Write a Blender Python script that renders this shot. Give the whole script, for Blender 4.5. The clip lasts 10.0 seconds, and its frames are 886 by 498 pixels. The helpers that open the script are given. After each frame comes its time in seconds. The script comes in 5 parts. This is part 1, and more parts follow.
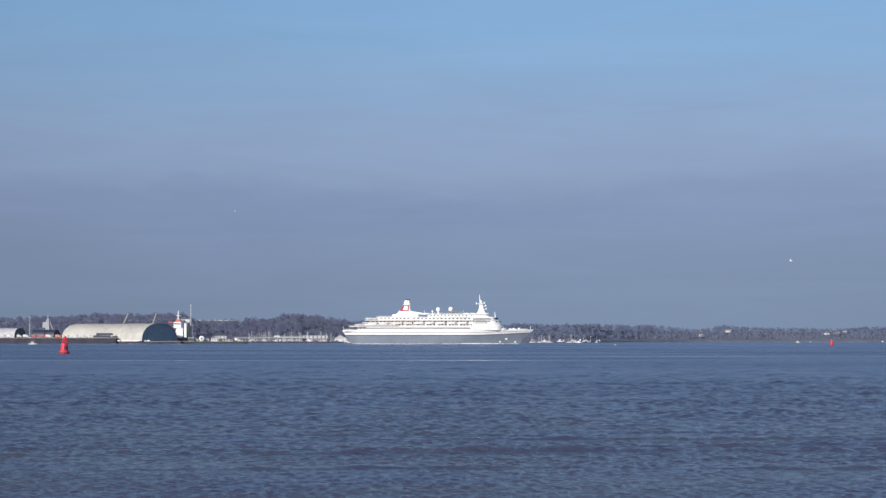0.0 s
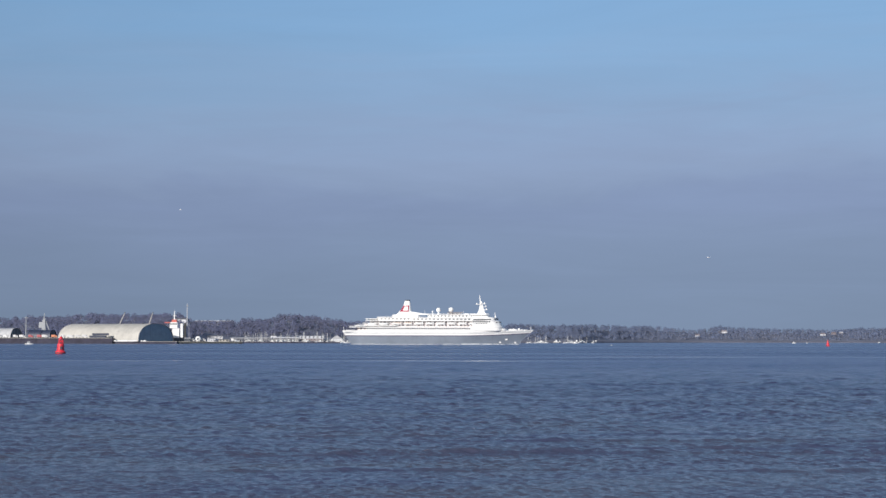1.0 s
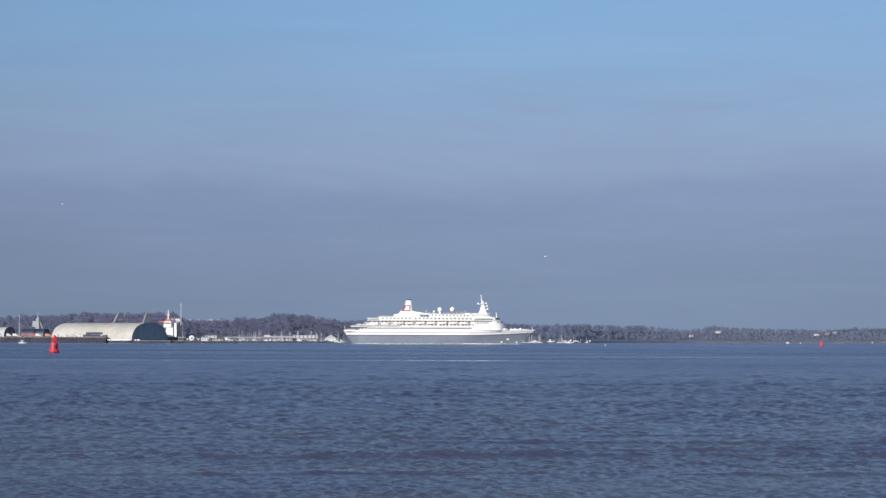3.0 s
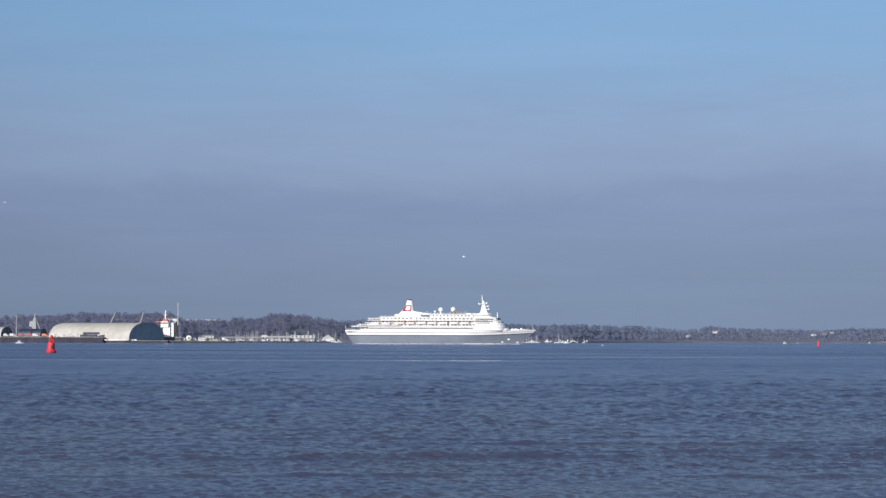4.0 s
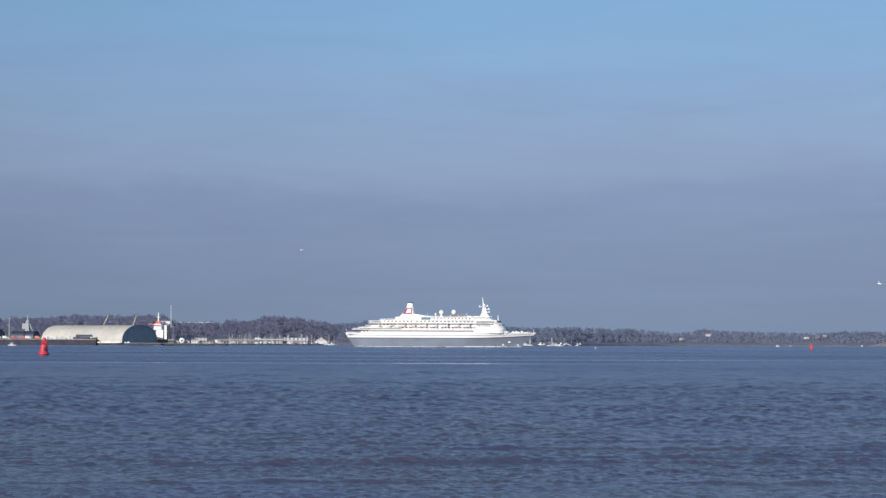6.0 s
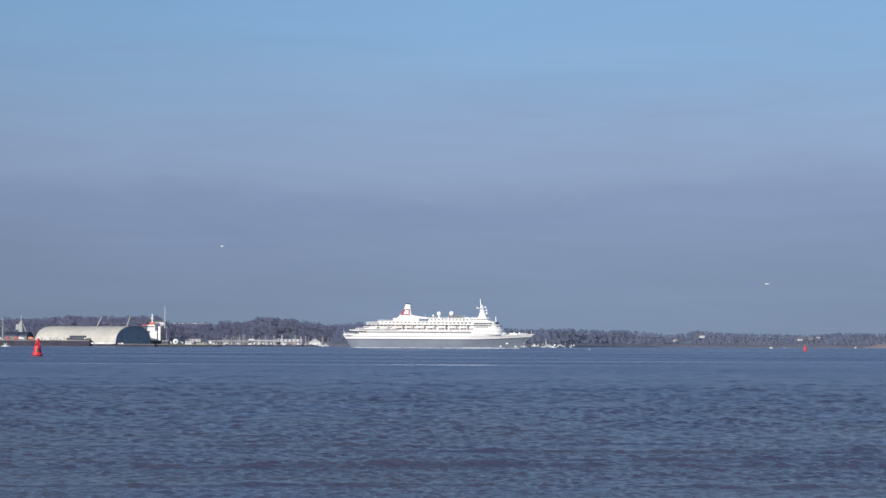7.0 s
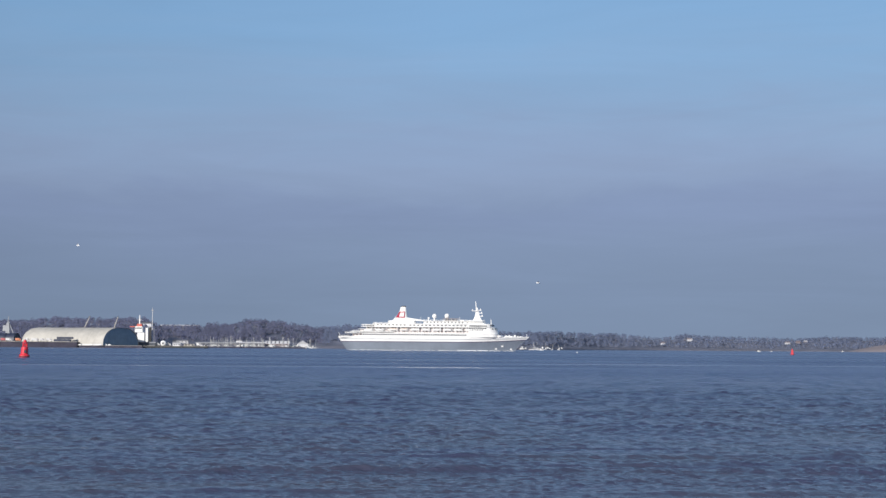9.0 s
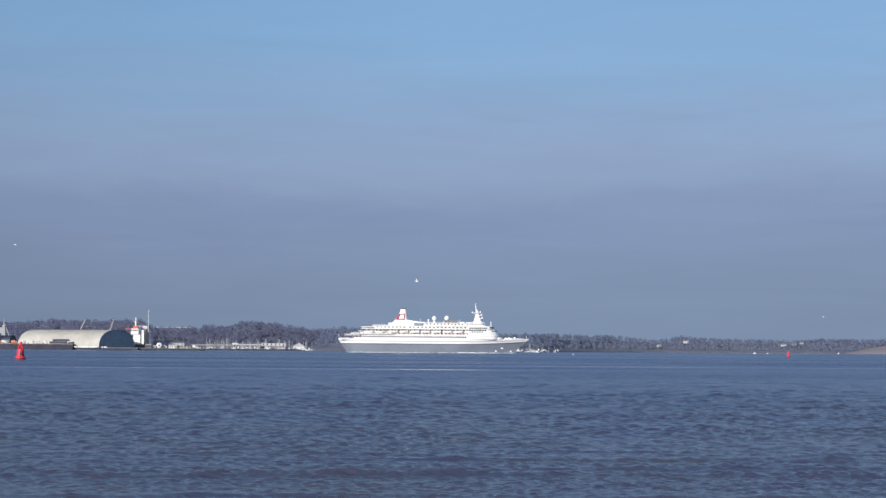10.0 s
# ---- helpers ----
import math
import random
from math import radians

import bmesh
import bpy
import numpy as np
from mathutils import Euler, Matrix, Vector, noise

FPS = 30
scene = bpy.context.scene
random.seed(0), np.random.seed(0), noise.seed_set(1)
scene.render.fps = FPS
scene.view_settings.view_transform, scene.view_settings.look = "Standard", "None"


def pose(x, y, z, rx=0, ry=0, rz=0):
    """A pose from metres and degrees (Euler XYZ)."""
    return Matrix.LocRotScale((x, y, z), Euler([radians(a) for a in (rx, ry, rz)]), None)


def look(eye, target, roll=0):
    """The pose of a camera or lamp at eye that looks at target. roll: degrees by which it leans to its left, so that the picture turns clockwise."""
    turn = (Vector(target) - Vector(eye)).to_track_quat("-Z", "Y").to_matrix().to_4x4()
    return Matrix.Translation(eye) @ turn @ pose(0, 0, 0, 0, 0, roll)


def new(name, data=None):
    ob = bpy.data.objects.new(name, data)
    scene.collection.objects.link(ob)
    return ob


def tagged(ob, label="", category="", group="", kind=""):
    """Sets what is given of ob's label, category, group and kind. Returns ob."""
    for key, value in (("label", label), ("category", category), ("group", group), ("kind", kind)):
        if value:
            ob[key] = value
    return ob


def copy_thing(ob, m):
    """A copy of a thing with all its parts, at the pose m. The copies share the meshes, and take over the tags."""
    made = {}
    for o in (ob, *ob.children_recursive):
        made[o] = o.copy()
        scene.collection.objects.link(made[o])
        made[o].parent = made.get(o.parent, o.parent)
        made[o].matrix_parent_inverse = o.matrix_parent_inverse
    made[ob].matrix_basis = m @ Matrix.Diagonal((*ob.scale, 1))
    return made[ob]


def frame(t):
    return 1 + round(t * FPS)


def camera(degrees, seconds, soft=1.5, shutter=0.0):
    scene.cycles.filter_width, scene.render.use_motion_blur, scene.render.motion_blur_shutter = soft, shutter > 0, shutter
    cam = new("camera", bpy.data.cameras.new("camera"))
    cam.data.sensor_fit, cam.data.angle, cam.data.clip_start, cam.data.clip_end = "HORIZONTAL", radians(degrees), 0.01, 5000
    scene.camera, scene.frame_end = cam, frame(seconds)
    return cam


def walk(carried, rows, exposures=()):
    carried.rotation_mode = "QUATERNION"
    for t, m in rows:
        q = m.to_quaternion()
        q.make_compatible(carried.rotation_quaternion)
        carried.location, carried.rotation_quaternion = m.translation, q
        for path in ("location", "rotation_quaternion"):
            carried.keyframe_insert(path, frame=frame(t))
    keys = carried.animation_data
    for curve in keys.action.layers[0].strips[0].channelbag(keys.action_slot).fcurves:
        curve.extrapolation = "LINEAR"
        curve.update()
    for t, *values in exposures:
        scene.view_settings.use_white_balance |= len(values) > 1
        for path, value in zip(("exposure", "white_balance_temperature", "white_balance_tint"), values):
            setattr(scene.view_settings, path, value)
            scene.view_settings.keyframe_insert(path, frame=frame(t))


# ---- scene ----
# camera: a hand-held telephoto view over the estuary, panning slowly with the ship
EYE = Vector((0.0, 0.0, 3.5))
cam = camera(30, 10.0, soft=1.5)


def aim(yaw, pitch, roll):
    a, b = radians(yaw), radians(pitch)
    return look(EYE, EYE + Vector((math.sin(a) * math.cos(b), math.cos(a) * math.cos(b), math.sin(b))), roll)


walk(cam, [
    (0.0, aim(0.000, 3.169, 0.000)), (0.5, aim(0.056, 3.182, 0.035)), (1.0, aim(0.121, 3.187, 0.058)),
    (1.5, aim(0.169, 3.183, 0.072)), (2.0, aim(0.219, 3.180, 0.085)), (2.5, aim(0.273, 3.172, 0.125)),
    (4.0, aim(0.425, 3.175, 0.158)), (4.5, aim(0.463, 3.180, 0.180)), (5.0, aim(0.503, 3.208, 0.186)),
    (5.5, aim(0.565, 3.241, 0.196)), (7.0, aim(0.862, 3.316, 0.270)), (7.5, aim(0.951, 3.337, 0.325)),
    (8.0, aim(1.050, 3.356, 0.375)), (8.5, aim(1.152, 3.383, 0.410)), (9.0, aim(1.273, 3.404, 0.445)),
    (9.5, aim(1.365, 3.435, 0.450)), (10.0, aim(1.407, 3.478, 0.430))])
scene.view_settings.exposure = 0.0

# sun behind the viewer's left shoulder, low winter daylight
SUN_BEARING, SUN_HEIGHT = 212, 21
world = bpy.data.worlds.new("daylight")
scene.world = world
world.use_nodes = True
wn, wl = world.node_tree.nodes, world.node_tree.links
wn.clear()


def wnode(kind, **kw):
    n = wn.new(kind)
    for k, v in kw.items():
        n.inputs[k].default_value = v
    return n


w_out = wn.new("ShaderNodeOutputWorld")
w_bg = wn.new("ShaderNodeBackground")
w_sky = wn.new("ShaderNodeTexSky")
w_sky.sky_type, w_sky.sun_disc = "NISHITA", False
w_sky.sun_elevation, w_sky.sun_rotation = radians(SUN_HEIGHT), radians(SUN_BEARING)
w_sky.dust_density, w_sky.ozone_density = 1.6, 1.5
w_dim = wn.new("ShaderNodeVectorMath")
w_dim.operation = "SCALE"
w_dim.inputs["Scale"].default_value = 0.11
wl.new(w_sky.outputs["Color"], w_dim.inputs[0])
# a bank of thin stratus and haze that lies along the horizon
w_tc = wn.new("ShaderNodeTexCoord")
w_map = wn.new("ShaderNodeMapping")
w_map.inputs["Scale"].default_value = (3.0, 3.0, 22.0)
w_map.inputs["Rotation"].default_value = (0.0, radians(1.5), 0.0)
wl.new(w_tc.outputs["Generated"], w_map.inputs["Vector"])
w_noise = wnode("ShaderNodeTexNoise", Scale=1.9, Detail=7.0, Roughness=0.6, Distortion=0.5)
wl.new(w_map.outputs["Vector"], w_noise.inputs["Vector"])
w_sep = wn.new("ShaderNodeSeparateXYZ")
wl.new(w_tc.outputs["Generated"], w_sep.inputs["Vector"])
w_wob = wn.new("ShaderNodeMath")
w_wob.operation = "MULTIPLY_ADD"
w_wob.inputs[1].default_value, w_wob.inputs[2].default_value = 0.06, -0.03
wl.new(w_noise.outputs["Fac"], w_wob.inputs[0])
w_el = wn.new("ShaderNodeMath")
w_el.operation = "ADD"
wl.new(w_sep.outputs["Z"], w_el.inputs[0])
wl.new(w_wob.outputs[0], w_el.inputs[1])
w_haze = wn.new("ShaderNodeValToRGB")
cr = w_haze.color_ramp
cr.interpolation = "B_SPLINE"
stops = ((0.0, (0.200, 0.268, 0.390)), (0.035, (0.208, 0.280, 0.415)), (0.075, (0.232, 0.310, 0.470)), (0.11, (0.262, 0.350, 0.530)),
         (0.145, (0.258, 0.385, 0.590)), (0.20, (0.215, 0.415, 0.690)), (0.45, (0.17, 0.36, 0.68)))
while len(cr.elements) < len(stops):
    cr.elements.new(0.5)
for e, (p, c) in zip(cr.elements, stops):
    e.position, e.color = p, (*c, 1)
wl.new(w_el.outputs[0], w_haze.inputs["Fac"])
w_cover = wn.new("ShaderNodeMapRange")
w_cover.inputs["From Min"].default_value, w_cover.inputs["From Max"].default_value = 0.12, 0.55
w_cover.inputs["To Min"].default_value, w_cover.inputs["To Max"].default_value = 1.0, 0.0
wl.new(w_el.outputs[0], w_cover.inputs["Value"])
w_mix = wn.new("ShaderNodeMix")
w_mix.data_type = "RGBA"
wl.new(w_cover.outputs["Result"], w_mix.inputs[0])
wl.new(w_dim.outputs[0], w_mix.inputs[6])
wl.new(w_haze.outputs["Color"], w_mix.inputs[7])
w_wisp_map = wn.new("ShaderNodeMapping")
w_wisp_map.inputs["Scale"].default_value = (4.0, 4.0, 30.0)
w_wisp_map.inputs["Rotation"].default_value = (0.0, radians(-2.0), 0.0)
wl.new(w_tc.outputs["Generated"], w_wisp_map.inputs["Vector"])
w_wisp = wnode("ShaderNodeTexNoise", Scale=1.3, Detail=8.0, Roughness=0.6, Distortion=0.8)
wl.new(w_wisp_map.outputs["Vector"], w_wisp.inputs["Vector"])
w_gain = wn.new("ShaderNodeMapRange")
w_gain.inputs["From Min"].default_value, w_gain.inputs["From Max"].default_value = 0.3, 0.7
w_gain.inputs["To Min"].default_value, w_gain.inputs["To Max"].default_value = 0.975, 1.040
wl.new(w_wisp.outputs["Fac"], w_gain.inputs["Value"])
w_tone = wn.new("ShaderNodeVectorMath")
w_tone.operation = "SCALE"
wl.new(w_mix.outputs[2], w_tone.inputs[0])
w_side = wn.new("ShaderNodeMapRange")
w_side.inputs["From Min"].default_value, w_side.inputs["From Max"].default_value = -0.32, 0.02
w_side.inputs["To Min"].default_value, w_side.inputs["To Max"].default_value = 0.86, 1.01
wl.new(w_sep.outputs["X"], w_side.inputs["Value"])
w_both = wn.new("ShaderNodeMath")
w_both.operation = "MULTIPLY"
wl.new(w_gain.outputs["Result"], w_both.inputs[0])
wl.new(w_side.outputs["Result"], w_both.inputs[1])
wl.new(w_both.outputs[0], w_tone.inputs["Scale"])
w_bank_map = wn.new("ShaderNodeMapping")
w_bank_map.inputs["Scale"].default_value = (2.6, 2.6, 9.0)
wl.new(w_tc.outputs["Generated"], w_bank_map.inputs["Vector"])
w_bank_noise = wnode("ShaderNodeTexNoise", Scale=1.6, Detail=6.0, Roughness=0.55, Distortion=0.4)
wl.new(w_bank_map.outputs["Vector"], w_bank_noise.inputs["Vector"])
w_bank_wob = wn.new("ShaderNodeMath")
w_bank_wob.operation = "MULTIPLY_ADD"
w_bank_wob.inputs[1].default_value, w_bank_wob.inputs[2].default_value = 0.10, -0.05
wl.new(w_bank_noise.outputs["Fac"], w_bank_wob.inputs[0])
w_bank_slant = wn.new("ShaderNodeMath")
w_bank_slant.operation = "MULTIPLY_ADD"
w_bank_slant.inputs[1].default_value = -0.035
wl.new(w_sep.outputs["X"], w_bank_slant.inputs[0])
wl.new(w_sep.outputs["Z"], w_bank_slant.inputs[2])
w_bank_el = wn.new("ShaderNodeMath")
w_bank_el.operation = "ADD"
wl.new(w_bank_slant.outputs[0], w_bank_el.inputs[0])
wl.new(w_bank_wob.outputs[0], w_bank_el.inputs[1])
w_bank = wn.new("ShaderNodeValToRGB")
cr = w_bank.color_ramp
cr.interpolation = "B_SPLINE"
stops = ((0.0, (0.93, 0.93, 0.93)), (0.055, (0.93, 0.93, 0.93)), (0.074, (0.915, 0.905, 0.925)), (0.088, (0.89, 0.88, 0.91)), (0.098, (0.985, 0.975, 0.965)),
         (0.112, (1.0, 0.985, 0.97)), (0.145, (0.945, 0.945, 0.945)), (0.19, (0.92, 0.925, 0.93)))
while len(cr.elements) < len(stops):
    cr.elements.new(0.5)
for e, (p, c) in zip(cr.elements, stops):
    e.position, e.color = p, (*c, 1)
wl.new(w_bank_el.outputs[0], w_bank.inputs["Fac"])
w_final = wn.new("ShaderNodeVectorMath")
w_final.operation = "MULTIPLY"
wl.new(w_tone.outputs[0], w_final.inputs[0])
wl.new(w_bank.outputs["Color"], w_final.inputs[1])
wl.new(w_final.outputs[0], w_bg.inputs["Color"])
w_bg.inputs["Strength"].default_value = 1.075
wl.new(w_bg.outputs[0], w_out.inputs["Surface"])

sun = new("sun", bpy.data.lights.new("sun", "SUN"))
sun.data.energy, sun.data.angle, sun.data.color = 4.6, radians(0.5), (1.0, 0.96, 0.90)
sb, sh = radians(SUN_BEARING), radians(SUN_HEIGHT)
sun.matrix_world = look(Vector((math.sin(sb) * math.cos(sh), math.cos(sb) * math.cos(sh), math.sin(sh))) * 300, (0, 0, 0))


# ---- materials ----
def mat(name, color, rough=0.6, metal=0.0, vary=0.15, scale=0.4, bump=0.0, bump_scale=2.0, island=0.0, spec=0.5, through_light=0.0, each=0.0):
    m = bpy.data.materials.new(name)
    m.use_nodes = True
    n, l = m.node_tree.nodes, m.node_tree.links
    b = n["Principled BSDF"]
    b.inputs["Roughness"].default_value, b.inputs["Metallic"].default_value = rough, metal
    b.inputs["Specular IOR Level"].default_value = spec
    tc = n.new("ShaderNodeTexCoord")
    parts = []
    for k, (s, w) in enumerate(((scale, 1.0), (scale * 7.3, 0.6))):
        t = n.new("ShaderNodeTexNoise")
        t.inputs["Scale"].default_value, t.inputs["Detail"].default_value = s, 4
        l.new(tc.outputs["Object"], t.inputs["Vector"])
        r = n.new("ShaderNodeMapRange")
        r.inputs["From Min"].default_value, r.inputs["From Max"].default_value = 0.3, 0.7
        r.inputs["To Min"].default_value, r.inputs["To Max"].default_value = 1 - vary * w, 1 + vary * w
        l.new(t.outputs["Fac"], r.inputs["Value"])
        parts.append(r.outputs["Result"])
    if island:
        g = n.new("ShaderNodeNewGeometry")
        r = n.new("ShaderNodeMapRange")
        r.inputs["To Min"].default_value, r.inputs["To Max"].default_value = 1 - island, 1 + island
        l.new(g.outputs["Random Per Island"], r.inputs["Value"])
        parts.append(r.outputs["Result"])
    if each:
        g = n.new("ShaderNodeObjectInfo")
        r = n.new("ShaderNodeMapRange")
        r.inputs["To Min"].default_value, r.inputs["To Max"].default_value = 1 - each, 1 + each
        l.new(g.outputs["Random"], r.inputs["Value"])
        parts.append(r.outputs["Result"])
    last = parts[0]
    for p in parts[1:]:
        x = n.new("ShaderNodeMath")
        x.operation = "MULTIPLY"
        l.new(last, x.inputs[0])
        l.new(p, x.inputs[1])
        last = x.outputs[0]
    v = n.new("ShaderNodeVectorMath")
    v.operation = "SCALE"
    v.inputs[0].default_value = color
    l.new(last, v.inputs["Scale"])
    l.new(v.outputs[0], b.inputs["Base Color"])
    if through_light:
        # fine twigs scatter light to both sides
        tr = n.new("ShaderNodeBsdfTranslucent")
        mx = n.new("ShaderNodeMixShader")
        mx.inputs[0].default_value = through_light
        l.new(v.outputs[0], tr.inputs["Color"])
        l.new(b.outputs[0], mx.inputs[1])
        l.new(tr.outputs[0], mx.inputs[2])
        # and leave gaps between them
        clear = n.new("ShaderNodeBsdfTransparent")
        gaps = n.new("ShaderNodeMixShader")
        gaps.inputs[0].default_value = 0.46
        l.new(clear.outputs[0], gaps.inputs[1])
        l.new(mx.outputs[0], gaps.inputs[2])
        l.new(gaps.outputs[0], n["Material Output"].inputs["Surface"])
    if bump:
        t = n.new("ShaderNodeTexNoise")
        t.inputs["Scale"].default_value, t.inputs["Detail"].default_value = bump_scale, 5
        l.new(tc.outputs["Object"], t.inputs["Vector"])
        u = n.new("ShaderNodeBump")
        u.inputs["Strength"].default_value, u.inputs["Distance"].default_value = bump, 0.3
        l.new(t.outputs["Fac"], u.inputs["Height"])
        l.new(u.outputs[0], b.inputs["Normal"])
    return m


SHIP_WHITE = mat("ship_white_paint", (0.82, 0.81, 0.79), 0.35, vary=0.05, scale=0.15, bump=0.05)
HULL_GREY = mat("hull_grey_paint", (0.178, 0.205, 0.250), 0.4, vary=0.10, scale=0.07, bump=0.08)
DARK_GLASS = mat("dark_glass", (0.03, 0.035, 0.045), 0.12, vary=0.3, scale=0.5)
# pinkish bounced light in the recessed decks is put into this wall colour
WARM_SHADE_WALL = mat("deckhouse_white_warm_shade", (0.74, 0.675, 0.665), 0.5, vary=0.08, scale=0.2)
CANVAS = mat("grey_brown_canvas", (0.30, 0.26, 0.25), 0.8, vary=0.2, scale=0.5)
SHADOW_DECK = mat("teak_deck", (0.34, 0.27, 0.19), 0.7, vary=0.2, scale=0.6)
SHIP_RED = mat("funnel_red", (0.36, 0.02, 0.055), 0.45, vary=0.1)
ORANGE = mat("lifeboat_orange", (0.50, 0.09, 0.06), 0.5, vary=0.1)
TENDER_TAN = mat("tender_canopy", (0.70, 0.57, 0.48), 0.5, vary=0.1)
BLACK = mat("sooty_black", (0.03, 0.03, 0.03), 0.7, vary=0.2)
BOOT = mat("navy_stripe", (0.045, 0.03, 0.09), 0.5, vary=0.1)
BUOY_RED = mat("buoy_red_paint", (0.62, 0.03, 0.05), 0.5, vary=0.22, scale=1.2, bump=0.1)
FABRIC = mat("cream_shed_fabric", (0.43, 0.41, 0.375), 0.75, vary=0.12, scale=0.12, each=0.12, bump=0.1, bump_scale=0.6)
FABRIC_RIB = mat("pale_fabric_rib", (0.50, 0.475, 0.44), 0.75, vary=0.10, scale=0.2)
SHED_END = mat("slate_blue_cladding", (0.20, 0.27, 0.34), 0.6, vary=0.12, scale=0.2)
PALE_ROOF = mat("pale_sheet_roof", (0.40, 0.40, 0.415), 0.55, vary=0.15, scale=0.2)
BRICK = mat("brick_wall", (0.24, 0.205, 0.215), 0.8, vary=0.25, scale=0.5, bump=0.2)
RENDER_WALL = mat("white_render_wall", (0.60, 0.60, 0.625), 0.8, vary=0.12, scale=0.4)
TILE_ROOF = mat("clay_tile_roof", (0.165, 0.135, 0.15), 0.8, vary=0.25, scale=0.7, bump=0.2)
SLATE = mat("slate_roof", (0.13, 0.13, 0.15), 0.6, vary=0.2, scale=0.7)
QUAY = mat("tarred_quay_timber", (0.046, 0.043, 0.066), 0.85, vary=0.35, scale=0.15, bump=0.4, bump_scale=0.5)
CONCRETE = mat("weathered_concrete", (0.36, 0.34, 0.31), 0.85, vary=0.25, scale=0.2, bump=0.3)
STEEL = mat("galvanised_steel", (0.27, 0.28, 0.30), 0.55, 0.1, vary=0.15)
DARK_STEEL = mat("dark_painted_steel", (0.07, 0.08, 0.10), 0.55, vary=0.2)
CONTAINER_BLUE = mat("container_blue", (0.03, 0.038, 0.07), 0.5, vary=0.2)
VAN_WHITE = mat("vehicle_white", (0.62, 0.61, 0.61), 0.35, vary=0.08, each=0.22)
VAN_ORANGE = mat("vehicle_orange", (0.55, 0.20, 0.10), 0.45, vary=0.15)
VAN_RED = mat("vehicle_red", (0.38, 0.08, 0.09), 0.4, vary=0.1)
RUBBER = mat("rubber", (0.03, 0.03, 0.03), 0.8, vary=0.2)
GEL_WHITE = mat("white_gelcoat", (0.72, 0.72, 0.71), 0.25, vary=0.05)
SPAR = mat("aluminium_spar", (0.55, 0.54, 0.52), 0.45, 0.4, vary=0.1)
FOAM = mat("sea_foam", (0.80, 0.82, 0.83), 0.9, vary=0.15, scale=0.6, bump=0.4)
FEATHER_WHITE = mat("white_feathers", (0.82, 0.82, 0.81), 0.8, vary=0.06, scale=6)
# the blue of distant haze is mixed into these twig and foliage colours
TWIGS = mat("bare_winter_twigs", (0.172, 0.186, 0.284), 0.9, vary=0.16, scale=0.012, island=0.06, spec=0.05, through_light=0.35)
# the same twigs with more haze put into the colour, for farther woods
HAZY_TWIGS = mat("bare_twigs_hazy", (0.200, 0.238, 0.352), 0.9, vary=0.10, scale=0.008, island=0.05, spec=0.05, through_light=0.35)
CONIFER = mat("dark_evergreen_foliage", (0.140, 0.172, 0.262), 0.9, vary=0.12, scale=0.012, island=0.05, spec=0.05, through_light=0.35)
BARK = mat("bark", (0.22, 0.21, 0.23), 0.9, vary=0.3)


# land is tinted like the hazed twigs, so gaps between trees blend in
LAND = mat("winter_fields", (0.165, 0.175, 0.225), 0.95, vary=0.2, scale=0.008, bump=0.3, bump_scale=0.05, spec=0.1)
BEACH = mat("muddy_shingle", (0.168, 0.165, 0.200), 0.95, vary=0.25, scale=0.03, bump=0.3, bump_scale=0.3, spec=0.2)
STUBBLE = mat("sandy_stubble_field", (0.27, 0.236, 0.248), 0.95, vary=0.15, scale=0.01, spec=0.1)


